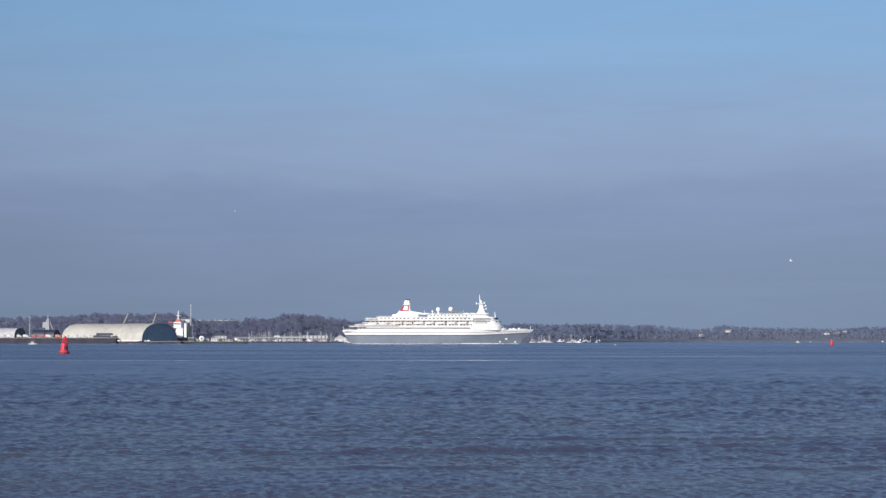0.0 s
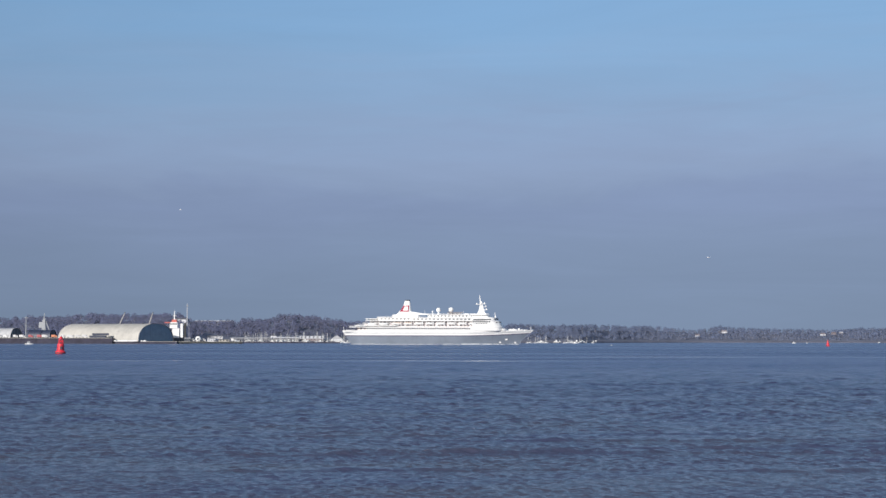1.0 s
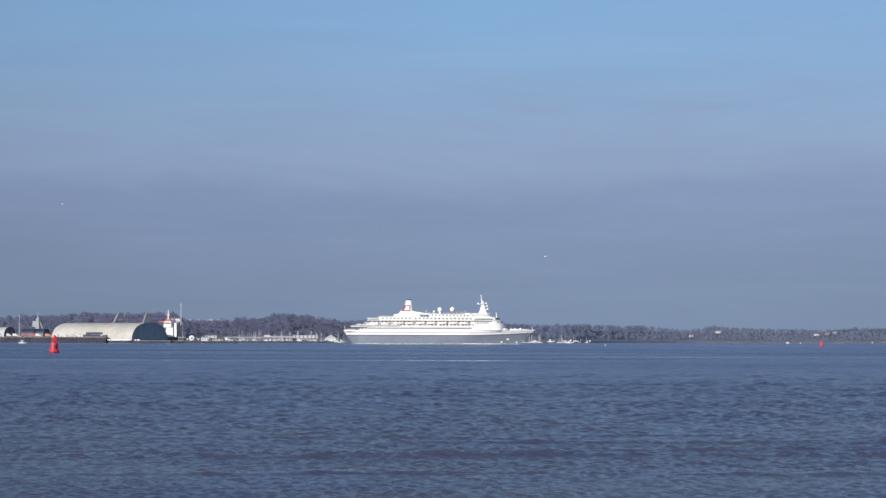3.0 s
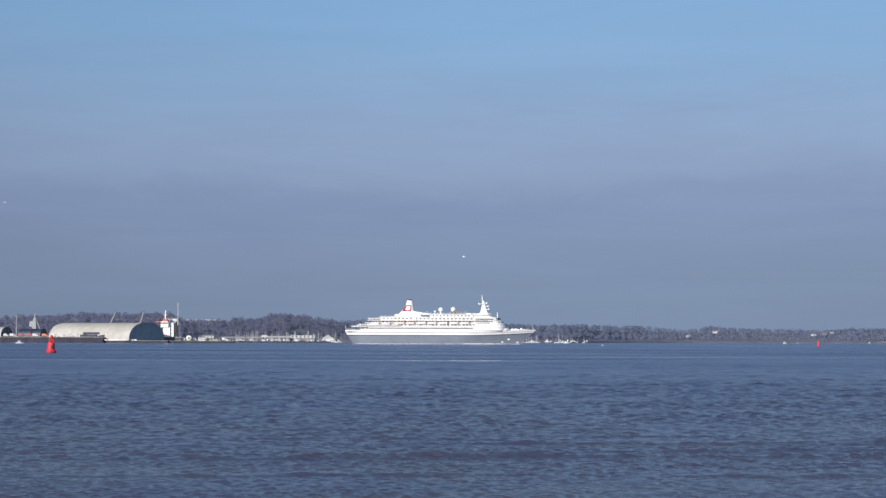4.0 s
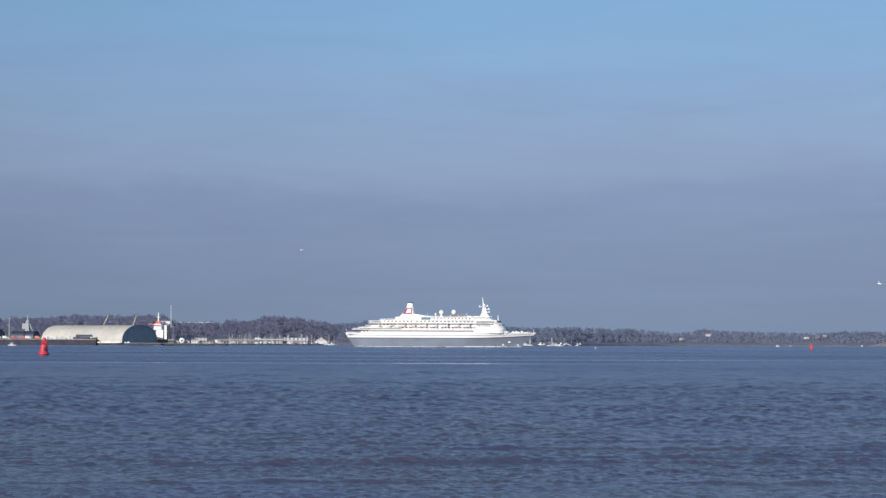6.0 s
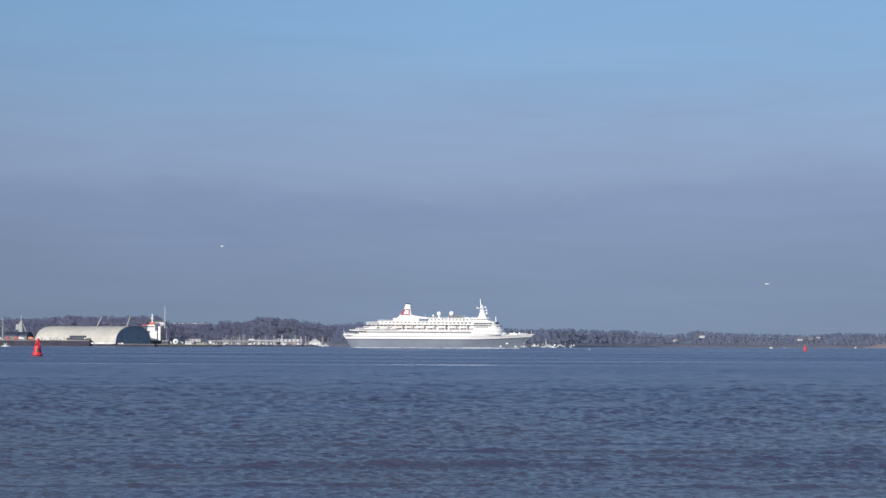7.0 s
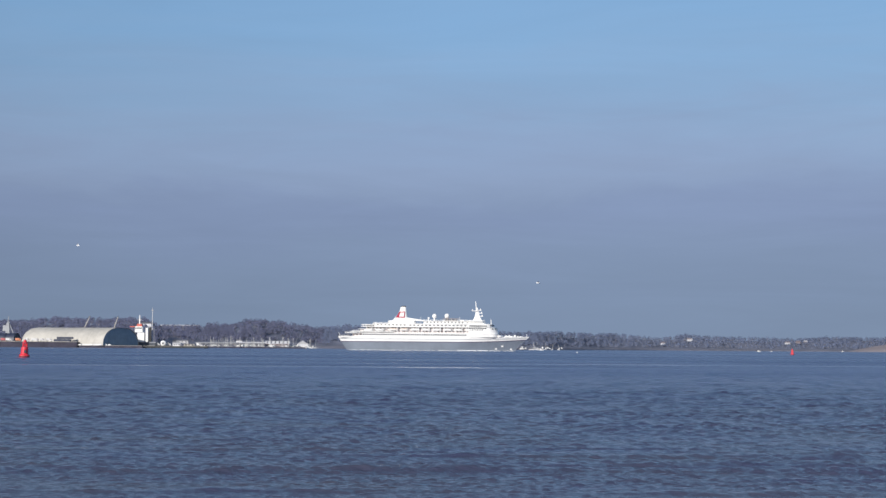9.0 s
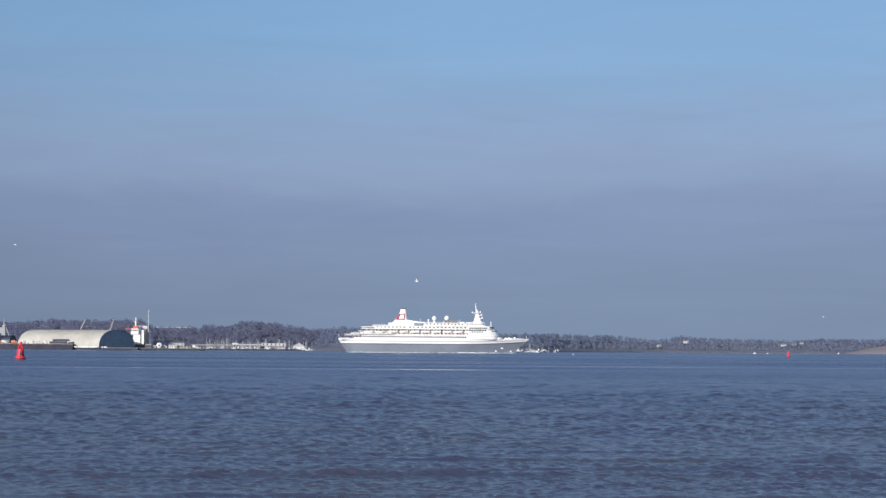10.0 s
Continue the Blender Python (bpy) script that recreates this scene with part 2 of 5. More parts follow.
def water_material():
    m = bpy.data.materials.new("estuary_water")
    m.use_nodes = True
    n, l = m.node_tree.nodes, m.node_tree.links
    b = n["Principled BSDF"]
    b.inputs["IOR"].default_value = 1.333
    tc = n.new("ShaderNodeTexCoord")

    def noise_at(sx, sy, detail=4.0, rough=0.55):
        mp = n.new("ShaderNodeMapping")
        mp.inputs["Scale"].default_value = (sx, sy, 1)
        l.new(tc.outputs["Object"], mp.inputs["Vector"])
        t = n.new("ShaderNodeTexNoise")
        t.inputs["Scale"].default_value = 1.0
        t.inputs["Detail"].default_value, t.inputs["Roughness"].default_value = detail, rough
        l.new(mp.outputs[0], t.inputs["Vector"])
        return t.outputs["Fac"]

    def ranged(v, a, c, d, e):
        r = n.new("ShaderNodeMapRange")
        for key, val in (("From Min", a), ("From Max", c), ("To Min", d), ("To Max", e)):
            r.inputs[key].default_value = val
        l.new(v, r.inputs["Value"])
        return r.outputs["Result"]

    def math_node(op, x, y):
        q = n.new("ShaderNodeMath")
        q.operation = op
        for k, v in enumerate((x, y)):
            if isinstance(v, (int, float)):
                q.inputs[k].default_value = v
            else:
                l.new(v, q.inputs[k])
        return q.outputs[0]

    # silt: the shallows near the shore are browner, the channel is clear blue
    sep = n.new("ShaderNodeSeparateXYZ")
    l.new(tc.outputs["Object"], sep.inputs[0])
    silt = math_node("ADD", ranged(noise_at(0.12, 0.2), 0.35, 0.65, -0.2, 0.2), ranged(sep.outputs["Y"], 45, 260, 0.85, -0.1))
    col = n.new("ShaderNodeMix")
    col.data_type = "RGBA"
    col.inputs[6].default_value, col.inputs[7].default_value = (0.030, 0.041, 0.126, 1), (0.055, 0.058, 0.088, 1)
    l.new(ranged(silt, 0.0, 1.0, 0.0, 1.0), col.inputs[0])
    l.new(col.outputs[2], b.inputs["Base Color"])
    # a narrow slick where two currents meet, broken along its length
    bend = math_node("MULTIPLY_ADD", noise_at(0.012, 0.001), 11.0)
    off = math_node("ABSOLUTE", math_node("ADD", math_node("SUBTRACT", sep.outputs["Y"], 298.0), bend), 0)
    broken = ranged(noise_at(0.03, 0.01), 0.38, 0.58, 0.55, 1.0)
    slick = math_node("MULTIPLY", ranged(off, 3.0, 8.0, 1.0, 0.0), ranged(sep.outputs["X"], 12, 40, 1.0, 0.1))
    # a second slick farther out, off to one side
    off2 = math_node("ABSOLUTE", math_node("ADD", math_node("SUBTRACT", sep.outputs["Y"], 372.0), bend), 0)
    slick2 = math_node("MULTIPLY", ranged(off2, 4.0, 11.0, 1.0, 0.0), ranged(sep.outputs["X"], 8, 36, 0.0, 1.0))
    slick = math_node("MULTIPLY", math_node("MAXIMUM", slick, slick2), broken)
    gust = ranged(noise_at(0.006, 0.012), 0.35, 0.65, 0.20, 0.34)
    # roughness grows with distance, for waves too fine to draw there
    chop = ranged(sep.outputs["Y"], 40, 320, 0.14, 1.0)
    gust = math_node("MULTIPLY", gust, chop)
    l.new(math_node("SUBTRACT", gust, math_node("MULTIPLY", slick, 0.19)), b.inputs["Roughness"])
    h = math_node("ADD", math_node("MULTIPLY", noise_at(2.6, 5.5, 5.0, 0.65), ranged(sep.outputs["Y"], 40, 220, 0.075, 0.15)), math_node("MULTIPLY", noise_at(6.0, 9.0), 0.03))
    # longer waves, brought in with distance
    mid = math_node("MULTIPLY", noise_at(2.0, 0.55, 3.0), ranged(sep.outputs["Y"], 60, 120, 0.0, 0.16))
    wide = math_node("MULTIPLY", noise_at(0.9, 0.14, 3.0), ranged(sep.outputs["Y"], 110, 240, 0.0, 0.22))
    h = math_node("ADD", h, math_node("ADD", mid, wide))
    u = n.new("ShaderNodeBump")
    u.inputs["Distance"].default_value = 0.75
    l.new(ranged(slick, 0, 1, 1.0, 0.12), u.inputs["Strength"])
    l.new(h, u.inputs["Height"])
    l.new(u.outputs[0], b.inputs["Normal"])
    return m


WATER = water_material()


# ---- mesh helpers ----
class Shape:
    """Collects vertices and faces of one mesh."""

    def __init__(self):
        self.v, self.f = [], []

    def box(self, x0, x1, y0, y1, z0, z1, taper=0.0):
        i, t = len(self.v), taper
        self.v += [(x0, y0, z0), (x1, y0, z0), (x1, y1, z0), (x0, y1, z0),
                   (x0 + t, y0 + t, z1), (x1 - t, y0 + t, z1), (x1 - t, y1 - t, z1), (x0 + t, y1 - t, z1)]
        self.f += [tuple(i + k for k in q) for q in ((3, 2, 1, 0), (4, 5, 6, 7), (0, 1, 5, 4), (1, 2, 6, 5), (2, 3, 7, 6), (3, 0, 4, 7))]
        return self

    def rings(self, rings, cap=True, closed=True):
        i, n = len(self.v), len(rings[0])
        for r in rings:
            self.v += [tuple(p) for p in r]
        for a in range(len(rings) - 1):
            for k in range(n if closed else n - 1):
                k2 = (k + 1) % n
                self.f.append((i + a * n + k, i + a * n + k2, i + (a + 1) * n + k2, i + (a + 1) * n + k))
        if cap:
            self.f.append(tuple(i + k for k in reversed(range(n))))
            self.f.append(tuple(i + (len(rings) - 1) * n + k for k in range(n)))
        return self

    def turned(self, profile, cx=0.0, cy=0.0, n=16):
        """A turned body from (radius, height) pairs."""
        return self.rings([[(cx + r * math.cos(2 * math.pi * k / n), cy + r * math.sin(2 * math.pi * k / n), z)
                            for k in range(n)] for r, z in profile])

    def rod(self, a, b, r0, r1=None, n=6):
        a, b = Vector(a), Vector(b)
        r1 = r0 if r1 is None else r1
        d = (b - a).normalized()
        u = d.orthogonal().normalized()
        w = d.cross(u)
        return self.rings([[p + (u * math.cos(2 * math.pi * k / n) + w * math.sin(2 * math.pi * k / n)) * r
                            for k in range(n)] for p, r in ((a, r0), (b, r1))])

    def mesh(self, name, smooth=False):
        me = bpy.data.meshes.new(name)
        me.from_pydata(self.v, [], self.f)
        bm = bmesh.new()
        bm.from_mesh(me)
        bmesh.ops.recalc_face_normals(bm, faces=bm.faces)
        bm.to_mesh(me)
        bm.free()
        if smooth:
            me.polygons.foreach_set("use_smooth", [True] * len(me.polygons))
            me.set_sharp_from_angle(angle=radians(40))
        return me


def part(name, shape, material, parent=None, label="", at=None, smooth=False):
    me = shape if isinstance(shape, bpy.types.Mesh) else shape.mesh(name, smooth)
    if not me.materials:
        me.materials.append(material)
    ob = new(name, me)
    if parent:
        ob.parent = parent
    if at:
        ob.location = at
    return tagged(ob, label) if label else ob


def thing(name, m, label, category, group="", kind=""):
    e = new(name)
    e.matrix_basis = m
    return tagged(e, label, category, group, kind)


def lerp_table(table, x):
    return float(np.interp(x, [a for a, _ in table], [b for _, b in table]))


# ---- water ----
def build_water():
    rng = np.random.default_rng(4)
    fine = np.arange(-16.0, 18.01, 0.075)
    ang = np.radians(np.concatenate([np.arange(-180, -19, 7.0), fine, np.arange(24, 180, 7.0)]))
    steps = np.interp(np.arange(0, 1240), [0, 300, 900, 1239], [0.0013, 0.0014, 0.0020, 0.0045])
    dist = 30.0 * np.exp(np.concatenate([[0.0], np.cumsum(steps)]))
    dist = np.concatenate([[2.0, 10.0, 20.0], dist, dist[-1] * 1.05 ** np.arange(1, 70)])
    dist = dist[dist < 4990]
    a, d = np.meshgrid(ang, dist)
    x, y = d * np.sin(a), d * np.cos(a)
    gap = np.gradient(dist)[:, None] * np.ones_like(d)
    z = np.zeros_like(x)
    # short-crested chop: the dominant wave lengthens with distance from the viewpoint
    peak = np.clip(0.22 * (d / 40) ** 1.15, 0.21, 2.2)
    for _ in range(220):
        lam = 0.14 * (28.0 ** rng.random())
        turn = rng.normal(0.04, 0.45)
        k = 2 * np.pi / lam
        share = np.exp(-(np.log(lam / peak) / 0.62) ** 2)
        fade = np.clip((lam / gap - 2.2) / 1.5, 0, 1)
        s = np.sin(k * (x * math.sin(turn) + y * math.cos(turn)) + rng.random() * 6.283)
        z += 0.0106 * lam * share * fade * (s + 0.22 * s * s)
    # cat's paws: the chop comes in drifting patches
    paws = np.zeros_like(x)
    for _ in range(14):
        lam = rng.uniform(5, 22)
        turn = rng.normal(0.0, 1.0)
        paws += np.sin(2 * np.pi / lam * (x * 0.5 * math.sin(turn) + y * math.cos(turn)) + rng.random() * 6.283)
    z *= np.clip(1.0 + 0.05 * paws, 0.6, 1.4)
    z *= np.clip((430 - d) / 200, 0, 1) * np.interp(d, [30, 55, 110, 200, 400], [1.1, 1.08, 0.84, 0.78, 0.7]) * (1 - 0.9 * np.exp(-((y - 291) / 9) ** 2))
    # the low, steeper swell of a passing wash, rolling towards the shore
    near = (d > 38) & (d < 78) & (np.abs(a) < 0.5)
    xn, yn = x[near], y[near]
    wash = np.zeros_like(xn)
    for _ in range(30):
        cx = rng.uniform(-22, 24)
        row = rng.choice([45.5, 52.0, 54.0, 57.5, 61.0], p=[0.14, 0.26, 0.28, 0.22, 0.10])
        cy, half, slant = row + 0.05 * cx + rng.normal(0, 0.5), rng.uniform(3.0, 8.0), rng.normal(0.05, 0.03)
        across = yn - cy - slant * (xn - cx) - 0.10 * np.sin(1.3 * xn + cx) - 0.05 * np.sin(4.1 * xn + 2 * cx)
        lift = np.clip(1 + 0.35 * np.sin(2.3 * xn + 3 * cx), 0.3, 1.4)
        front = np.where(across < 0, rng.uniform(0.20, 0.30), 0.7)
        wash += rng.uniform(0.045, 0.085) * lift * np.exp(-((xn - cx) / half) ** 2) * np.exp(-(across / front) ** 2)
    z[near] += wash
    z *= np.clip((np.radians(23) - np.abs(a)) / np.radians(2), 0, 1)
    rows, cols = x.shape
    verts = np.stack([x, y, z], -1).reshape(-1, 3)
    i = np.arange(rows - 1)[:, None] * cols
    j = np.arange(cols)[None, :]
    j2 = (j + 1) % cols
    quads = np.stack([i + j, i + j2, i + cols + j2, i + cols + j], -1).reshape(-1, 4)[:, ::-1]
    me = bpy.data.meshes.new("water")
    me.from_pydata(verts.tolist(), [], quads.tolist() + [list(range(cols))])
    me.materials.append(WATER)
    me.polygons.foreach_set("use_smooth", [True] * len(me.polygons))
    return tagged(new("water", me), "rippled blue-grey estuary water with low dark wavelets", "water", kind="structure")


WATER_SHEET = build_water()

# ---- land ----
# the bearing (sideways over forward) against the distance of the shore and the height of the ridge behind it
SHORE = ((-3.0, 1906), (-0.157, 1906), (-0.142, 2350), (-0.12, 2520), (-0.06, 2620), (0.05, 2800), (0.085, 2900), (0.12, 3700), (0.15, 4150), (0.20, 4300), (3.0, 4300))
RIDGE = ((-3.0, 34), (-0.27, 33), (-0.22, 37), (-0.16, 40), (-0.13, 30), (-0.105, 32), (-0.09, 42), (-0.07, 38),
         (-0.055, 29), (-0.03, 32), (0.0, 28), (0.05, 25), (0.09, 26), (0.13, 31), (0.155, 27), (0.172, 34),
         (0.20, 30), (0.235, 27), (0.27, 32), (3.0, 32))
DEPTH = ((-3.0, 1000), (-0.157, 1000), (-0.142, 620), (-0.12, 440), (0.085, 430), (0.12, 500), (3.0, 500))


def land_point(u, s):
    """The ground at a bearing and a share of the way from the shore to the ridge."""
    y = lerp_table(SHORE, u) + s * lerp_table(DEPTH, u)
    t = min(max((s - 0.12) / 0.88, 0), 1)
    bulge = t * t * (3 - 2 * t)
    shelf = 0.5 + 4.5 * min(max(s, 0) / 0.09, 1)
    z = shelf + (lerp_table(RIDGE, u) - shelf) * bulge
    z += 1.2 * noise.noise((u * 60, s * 4, 0)) * t
    if s <= 0:
        z = -2.0
    return u * y, y, z


def build_land():
    us = list(np.linspace(-0.62, 0.62, 260))
    ss = [-0.004, 0.0005, 0.03, 0.08, 0.14] + list(np.linspace(0.2, 1.0, 16)) + [1.12]
    sh = Shape()
    for s in ss:
        for u in us:
            x, y, z = land_point(u, s)
            y = min(y, 4985)
            sh.v.append((x, y, z if s < 1.1 else -2))
    n = len(us)
    for a in range(len(ss) - 1):
        for b in range(n - 1):
            sh.f.append((a * n + b, a * n + b + 1, (a + 1) * n + b + 1, (a + 1) * n + b))
    me = sh.mesh("ground", True)
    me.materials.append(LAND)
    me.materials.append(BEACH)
    for k, p in enumerate(me.polygons):
        p.material_index = 1 if k // (n - 1) < 3 else 0
    return tagged(new("ground", me), "low wooded winter shore rising behind a muddy beach", "ground", kind="structure")


build_land()


def build_field():
    """The sandy stubble field that slopes up behind the far beach."""
    sh = Shape()
    nx, ny = 40, 10
    for j in range(ny):
        for i in range(nx):
            u = 0.262 + 0.14 * i / (nx - 1)
            s = j / (ny - 1)
            y = 4040 + 250 * s
            rise = 23 * min(1, max(0, (i / (nx - 1) - 0.055) / 0.2)) ** 0.8
            sh.v.append((u * y, y, -1.0 + (rise + 1.5) * math.sin(s * math.pi / 2) ** 0.7 + 0.4 * noise.noise((i * 0.4, j * 0.5, 2))))
    for j in range(ny - 1):
        for i in range(nx - 1):
            a = j * nx + i
            sh.f.append((a, a + 1, a + nx + 1, a + nx))
    me = sh.mesh("field", True)
    me.materials.append(STUBBLE)
    tagged(new("field", me), "sandy brown stubble field sloping down to the water", "field", kind="structure")


build_field()


# ---- woods ----
def tree_quads(rng, base, height, width, dark, out_v, out_f, out_n, trunk_v, trunk_f, count):
    """One tree's spray of twig clumps, and its tapered trunk with two limbs."""
    cx, cy, cz = base
    if dark:
        h = rng.random(count) ** 0.8
        ang, r = rng.random(count) * 6.283, width * 0.42 * (1 - h) ** 0.7 + 0.3
        p = np.stack([cx + r * np.cos(ang), cy + r * np.sin(ang), cz + height * (0.1 + 0.9 * h)], 1)
    else:
        d = rng.normal(0, 1, (count, 3))
        d /= np.linalg.norm(d, axis=1)[:, None]
        lump = 1 + 0.16 * np.sin(d[:, 0] * 4 + cx) + 0.14 * np.sin(d[:, 2] * 5 + cy)
        p = np.array((cx, cy, cz + height * 0.56)) + d * (lump * (0.72 + 0.28 * rng.random(count)))[:, None] * (width * 0.5, width * 0.42, height * 0.46)
    # sprays lie along the crown's outside, so that it is lit as one soft mass
    away = (p - np.array((cx, cy, cz + height * 0.5))) / (width, width, height)
    away /= np.linalg.norm(away, axis=1)[:, None] + 1e-6
    away += rng.normal(0, 0.07, (count, 3))
    away /= np.linalg.norm(away, axis=1)[:, None] + 1e-6
    side = np.cross(away, rng.normal(0, 1, (count, 3)))
    side /= np.linalg.norm(side, axis=1)[:, None] + 1e-6
    rise = np.cross(away, side)
    s = (width * (0.056 + 0.06 * rng.random(count)))[:, None]
    reach = rng.uniform(0.6, 1.3, (4, count, 1)) * s
    quad = np.stack([p - side * reach[0], p - rise * reach[1], p + side * reach[2], p + rise * reach[3]], 1)
    facing = np.cross(quad[:, 1] - quad[:, 0], quad[:, 3] - quad[:, 0])
    wrong = (facing * away).sum(1) < 0
    quad[wrong] = quad[wrong][:, ::-1]
    i = sum(len(v) for v in out_v)
    out_v.append(quad.reshape(-1, 3))
    # shading normals lean to the sunlit side, so crowns lose contrast as in haze
    even = 0.40 * away + (-0.2, -0.65, 0.45)
    out_n.append(np.repeat(even / np.linalg.norm(even, axis=1)[:, None], 4, axis=0))
    out_f.append(i + np.arange(count * 4).reshape(-1, 4))
    r = 0.022 * height + 0.08
    for a, b, r0, r1 in (((cx, cy, cz - 1), (cx, cy, cz + height * 0.75), r, r * 0.3),
                         ((cx, cy, cz + height * 0.3), (cx + width * 0.25, cy, cz + height * 0.65), r * 0.5, r * 0.15),
                         ((cx, cy, cz + height * 0.35), (cx - width * 0.22, cy, cz + height * 0.7), r * 0.5, r * 0.15)):
        i = len(trunk_v)
        for p, q in ((a, r0), (b, r1)):
            trunk_v += [(p[0] - q, p[1] - q * 0.6, p[2]), (p[0] + q, p[1] - q * 0.6, p[2]), (p[0], p[1] + q, p[2])]
        trunk_f += [(i, i + 1, i + 4, i + 3), (i + 1, i + 2, i + 5, i + 4), (i + 2, i, i + 3, i + 5)]


def raw_object(name, v, f, material, parent=None, normals=None):
    me = bpy.data.meshes.new(name)
    me.from_pydata(v, [], f)
    if normals is not None:
        me.polygons.foreach_set("use_smooth", [True] * len(me.polygons))
        me.normals_split_custom_set_from_vertices(normals)
    me.materials.append(material)
    ob = new(name, me)
    ob.parent = parent
    return ob


def build_woods():
    rng = np.random.default_rng(11)
    bounds = (-0.36, -0.17, -0.05, 0.11, 0.22, 0.36)
    for w in range(5):
        groups = {False: ([], [], []), True: ([], [], [])}
        tv, tf = [], []
        far = w >= 3
        number = int((bounds[w + 1] - bounds[w]) * (6800 if far else 4800))
        for _ in range(number):
            u = bounds[w] + (bounds[w + 1] - bounds[w]) * rng.random()
            low = 0.34 if -0.142 < u < -0.062 else 0.20
            s = low + (1.02 - low) * rng.random() ** 0.8
            if -0.152 < u < -0.120 and s > 0.84 + 0.10 * rng.random():
                continue
            x, y, z = land_point(u, min(s, 1.0))
            patch = noise.noise((u * 28, s * 3, 5))
            dark = patch + 0.25 * rng.normal() > (0.55 if far else 0.36)
            big = 0.82 + 0.34 * noise.noise((u * 45, s * 2.0, 9)) + 0.10 * rng.normal()
            height = max(5.0, 13.0 * big) * (0.75 + 0.35 * s)
            width = height * (0.6 if dark else 0.95) * (0.8 + 0.4 * rng.random())
            tree_quads(rng, (x, min(y, 4975), z - 0.5), height, width, dark, *groups[dark], tv, tf, 115 if far else 200)
        wood = thing("woodland", Matrix(), "bare brown-grey winter woodland with some evergreens on the shore ridge", "woods", kind="stuff")
        # farther stretches take the twig colour that holds more haze
        for name, dark, twigs in (("bare_crowns", False, HAZY_TWIGS if w >= 2 else TWIGS), ("evergreen_crowns", True, CONIFER)):
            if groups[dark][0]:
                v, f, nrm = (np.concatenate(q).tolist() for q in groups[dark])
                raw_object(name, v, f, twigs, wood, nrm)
        raw_object("trunks", tv, tf, BARK, wood)


build_woods()


# ---- the cruise ship ----
LENGTH, HALF = 205.0, 12.6


def hull_line(x):
    return 9.2 if x < 140 else 9.2 + 2.9 * ((x - 140) / 65) ** 1.6


def hull_top(x):
    return 14.4 + (0.0 if x < 165 else 1.1 * (x - 165) / 40)


def hull_section(s, level):
    """x, half breadth and height of the hull at a share of its length and a level: 0 keel, 1 colour line, 2 rail."""
    guess = s * LENGTH
    z = -6.5 + (hull_line(guess) + 6.5) * level if level <= 1 else hull_line(guess) + (hull_top(guess) - hull_line(guess)) * (level - 1)
    k = min(max(z / 15, 0), 1)
    x0, x1 = 11.0 - 10.4 * k ** 0.8, 190.5 + 15.6 * k ** 1.25
    x = x0 + (x1 - x0) * s
    full = HALF * (0.86 + 0.14 * min(1, (z + 6.5) / 5))
    fore = max(0, (s - (0.56 + 0.12 * k)) / (0.44 - 0.12 * k))
    aft = max(0, (0.14 - s) / 0.14)
    half = full * (1 - fore ** 1.7) * (1 - (0.55 - 0.25 * k) * aft ** 2)
    return x, max(half, 0.12), z


def hull_skin(levels, proud=0.0):
    sh = Shape()
    ss = [0.5 - 0.5 * math.cos(math.pi * i / 60) for i in range(61)]
    rings = []
    for lv in levels:
        pts = [hull_section(s, lv) for s in ss]
        rings.append([(x, -b - proud, z) for x, b, z in pts] + [(x, b + proud, z) for x, b, z in reversed(pts)])
    return sh.rings(rings)


def deck_block(x0, x1, half, z0, z1, nose=0.0, tail=0.0, lean=0.0):
    """A deckhouse with a rounded front (nose, metres) and tail, its front leaning back by lean."""
    sh = Shape()

    def outline(shift):
        pts = []
        for i in range(9):
            t = -math.pi / 2 + math.pi * i / 8
            pts.append((x1 - shift - nose + nose * math.cos(t), half * math.sin(t) if nose else (-half if i < 4.5 else half)))
        for i in range(9):
            t = math.pi / 2 + math.pi * i / 8
            pts.append((x0 + tail + tail * math.cos(t), half * math.sin(t) if tail else (half if i < 4.5 else -half)))
        return pts
    if not nose and not tail:
        return sh.box(x0, x1, -half, half, z0, z1)
    return sh.rings([[(x, y, z0) for x, y in outline(0)], [(x, y, z1) for x, y in outline(lean)]])


def railing(x0, x1, half, z, step=3.0):
    sh = Shape()
    for y in (-half, half):
        for h in (0.55, 1.1):
            sh.box(x0, x1, y - 0.04, y + 0.04, z + h - 0.05, z + h + 0.05)
        k = x0
        while k < x1:
            sh.box(k, k + 0.08, y - 0.04, y + 0.04, z, z + 1.1)
            k += step
    return sh


def lifeboat_meshes():
    hull, top = Shape(), Shape()
    rings_h, rings_t = [], []
    for x, w in ((-4.6, 0.25), (-3.6, 1.15), (-1.5, 1.6), (1.5, 1.6), (3.6, 1.15), (4.6, 0.25)):
        rings_h.append([(x, -w, 0.2), (x * 0.96, -w * 0.8, -0.9), (x * 0.9, 0, -1.3), (x * 0.96, w * 0.8, -0.9), (x, w, 0.2)])
        rings_t.append([(x, -w, 0.2), (x * 0.97, -w * 0.8, 1.0), (x * 0.92, 0, 1.4), (x * 0.97, w * 0.8, 1.0), (x, w, 0.2)])
    hull.rings(rings_h)
    top.rings(rings_t)
    return hull.mesh("boat_hull", True), top.mesh("boat_canopy", True)


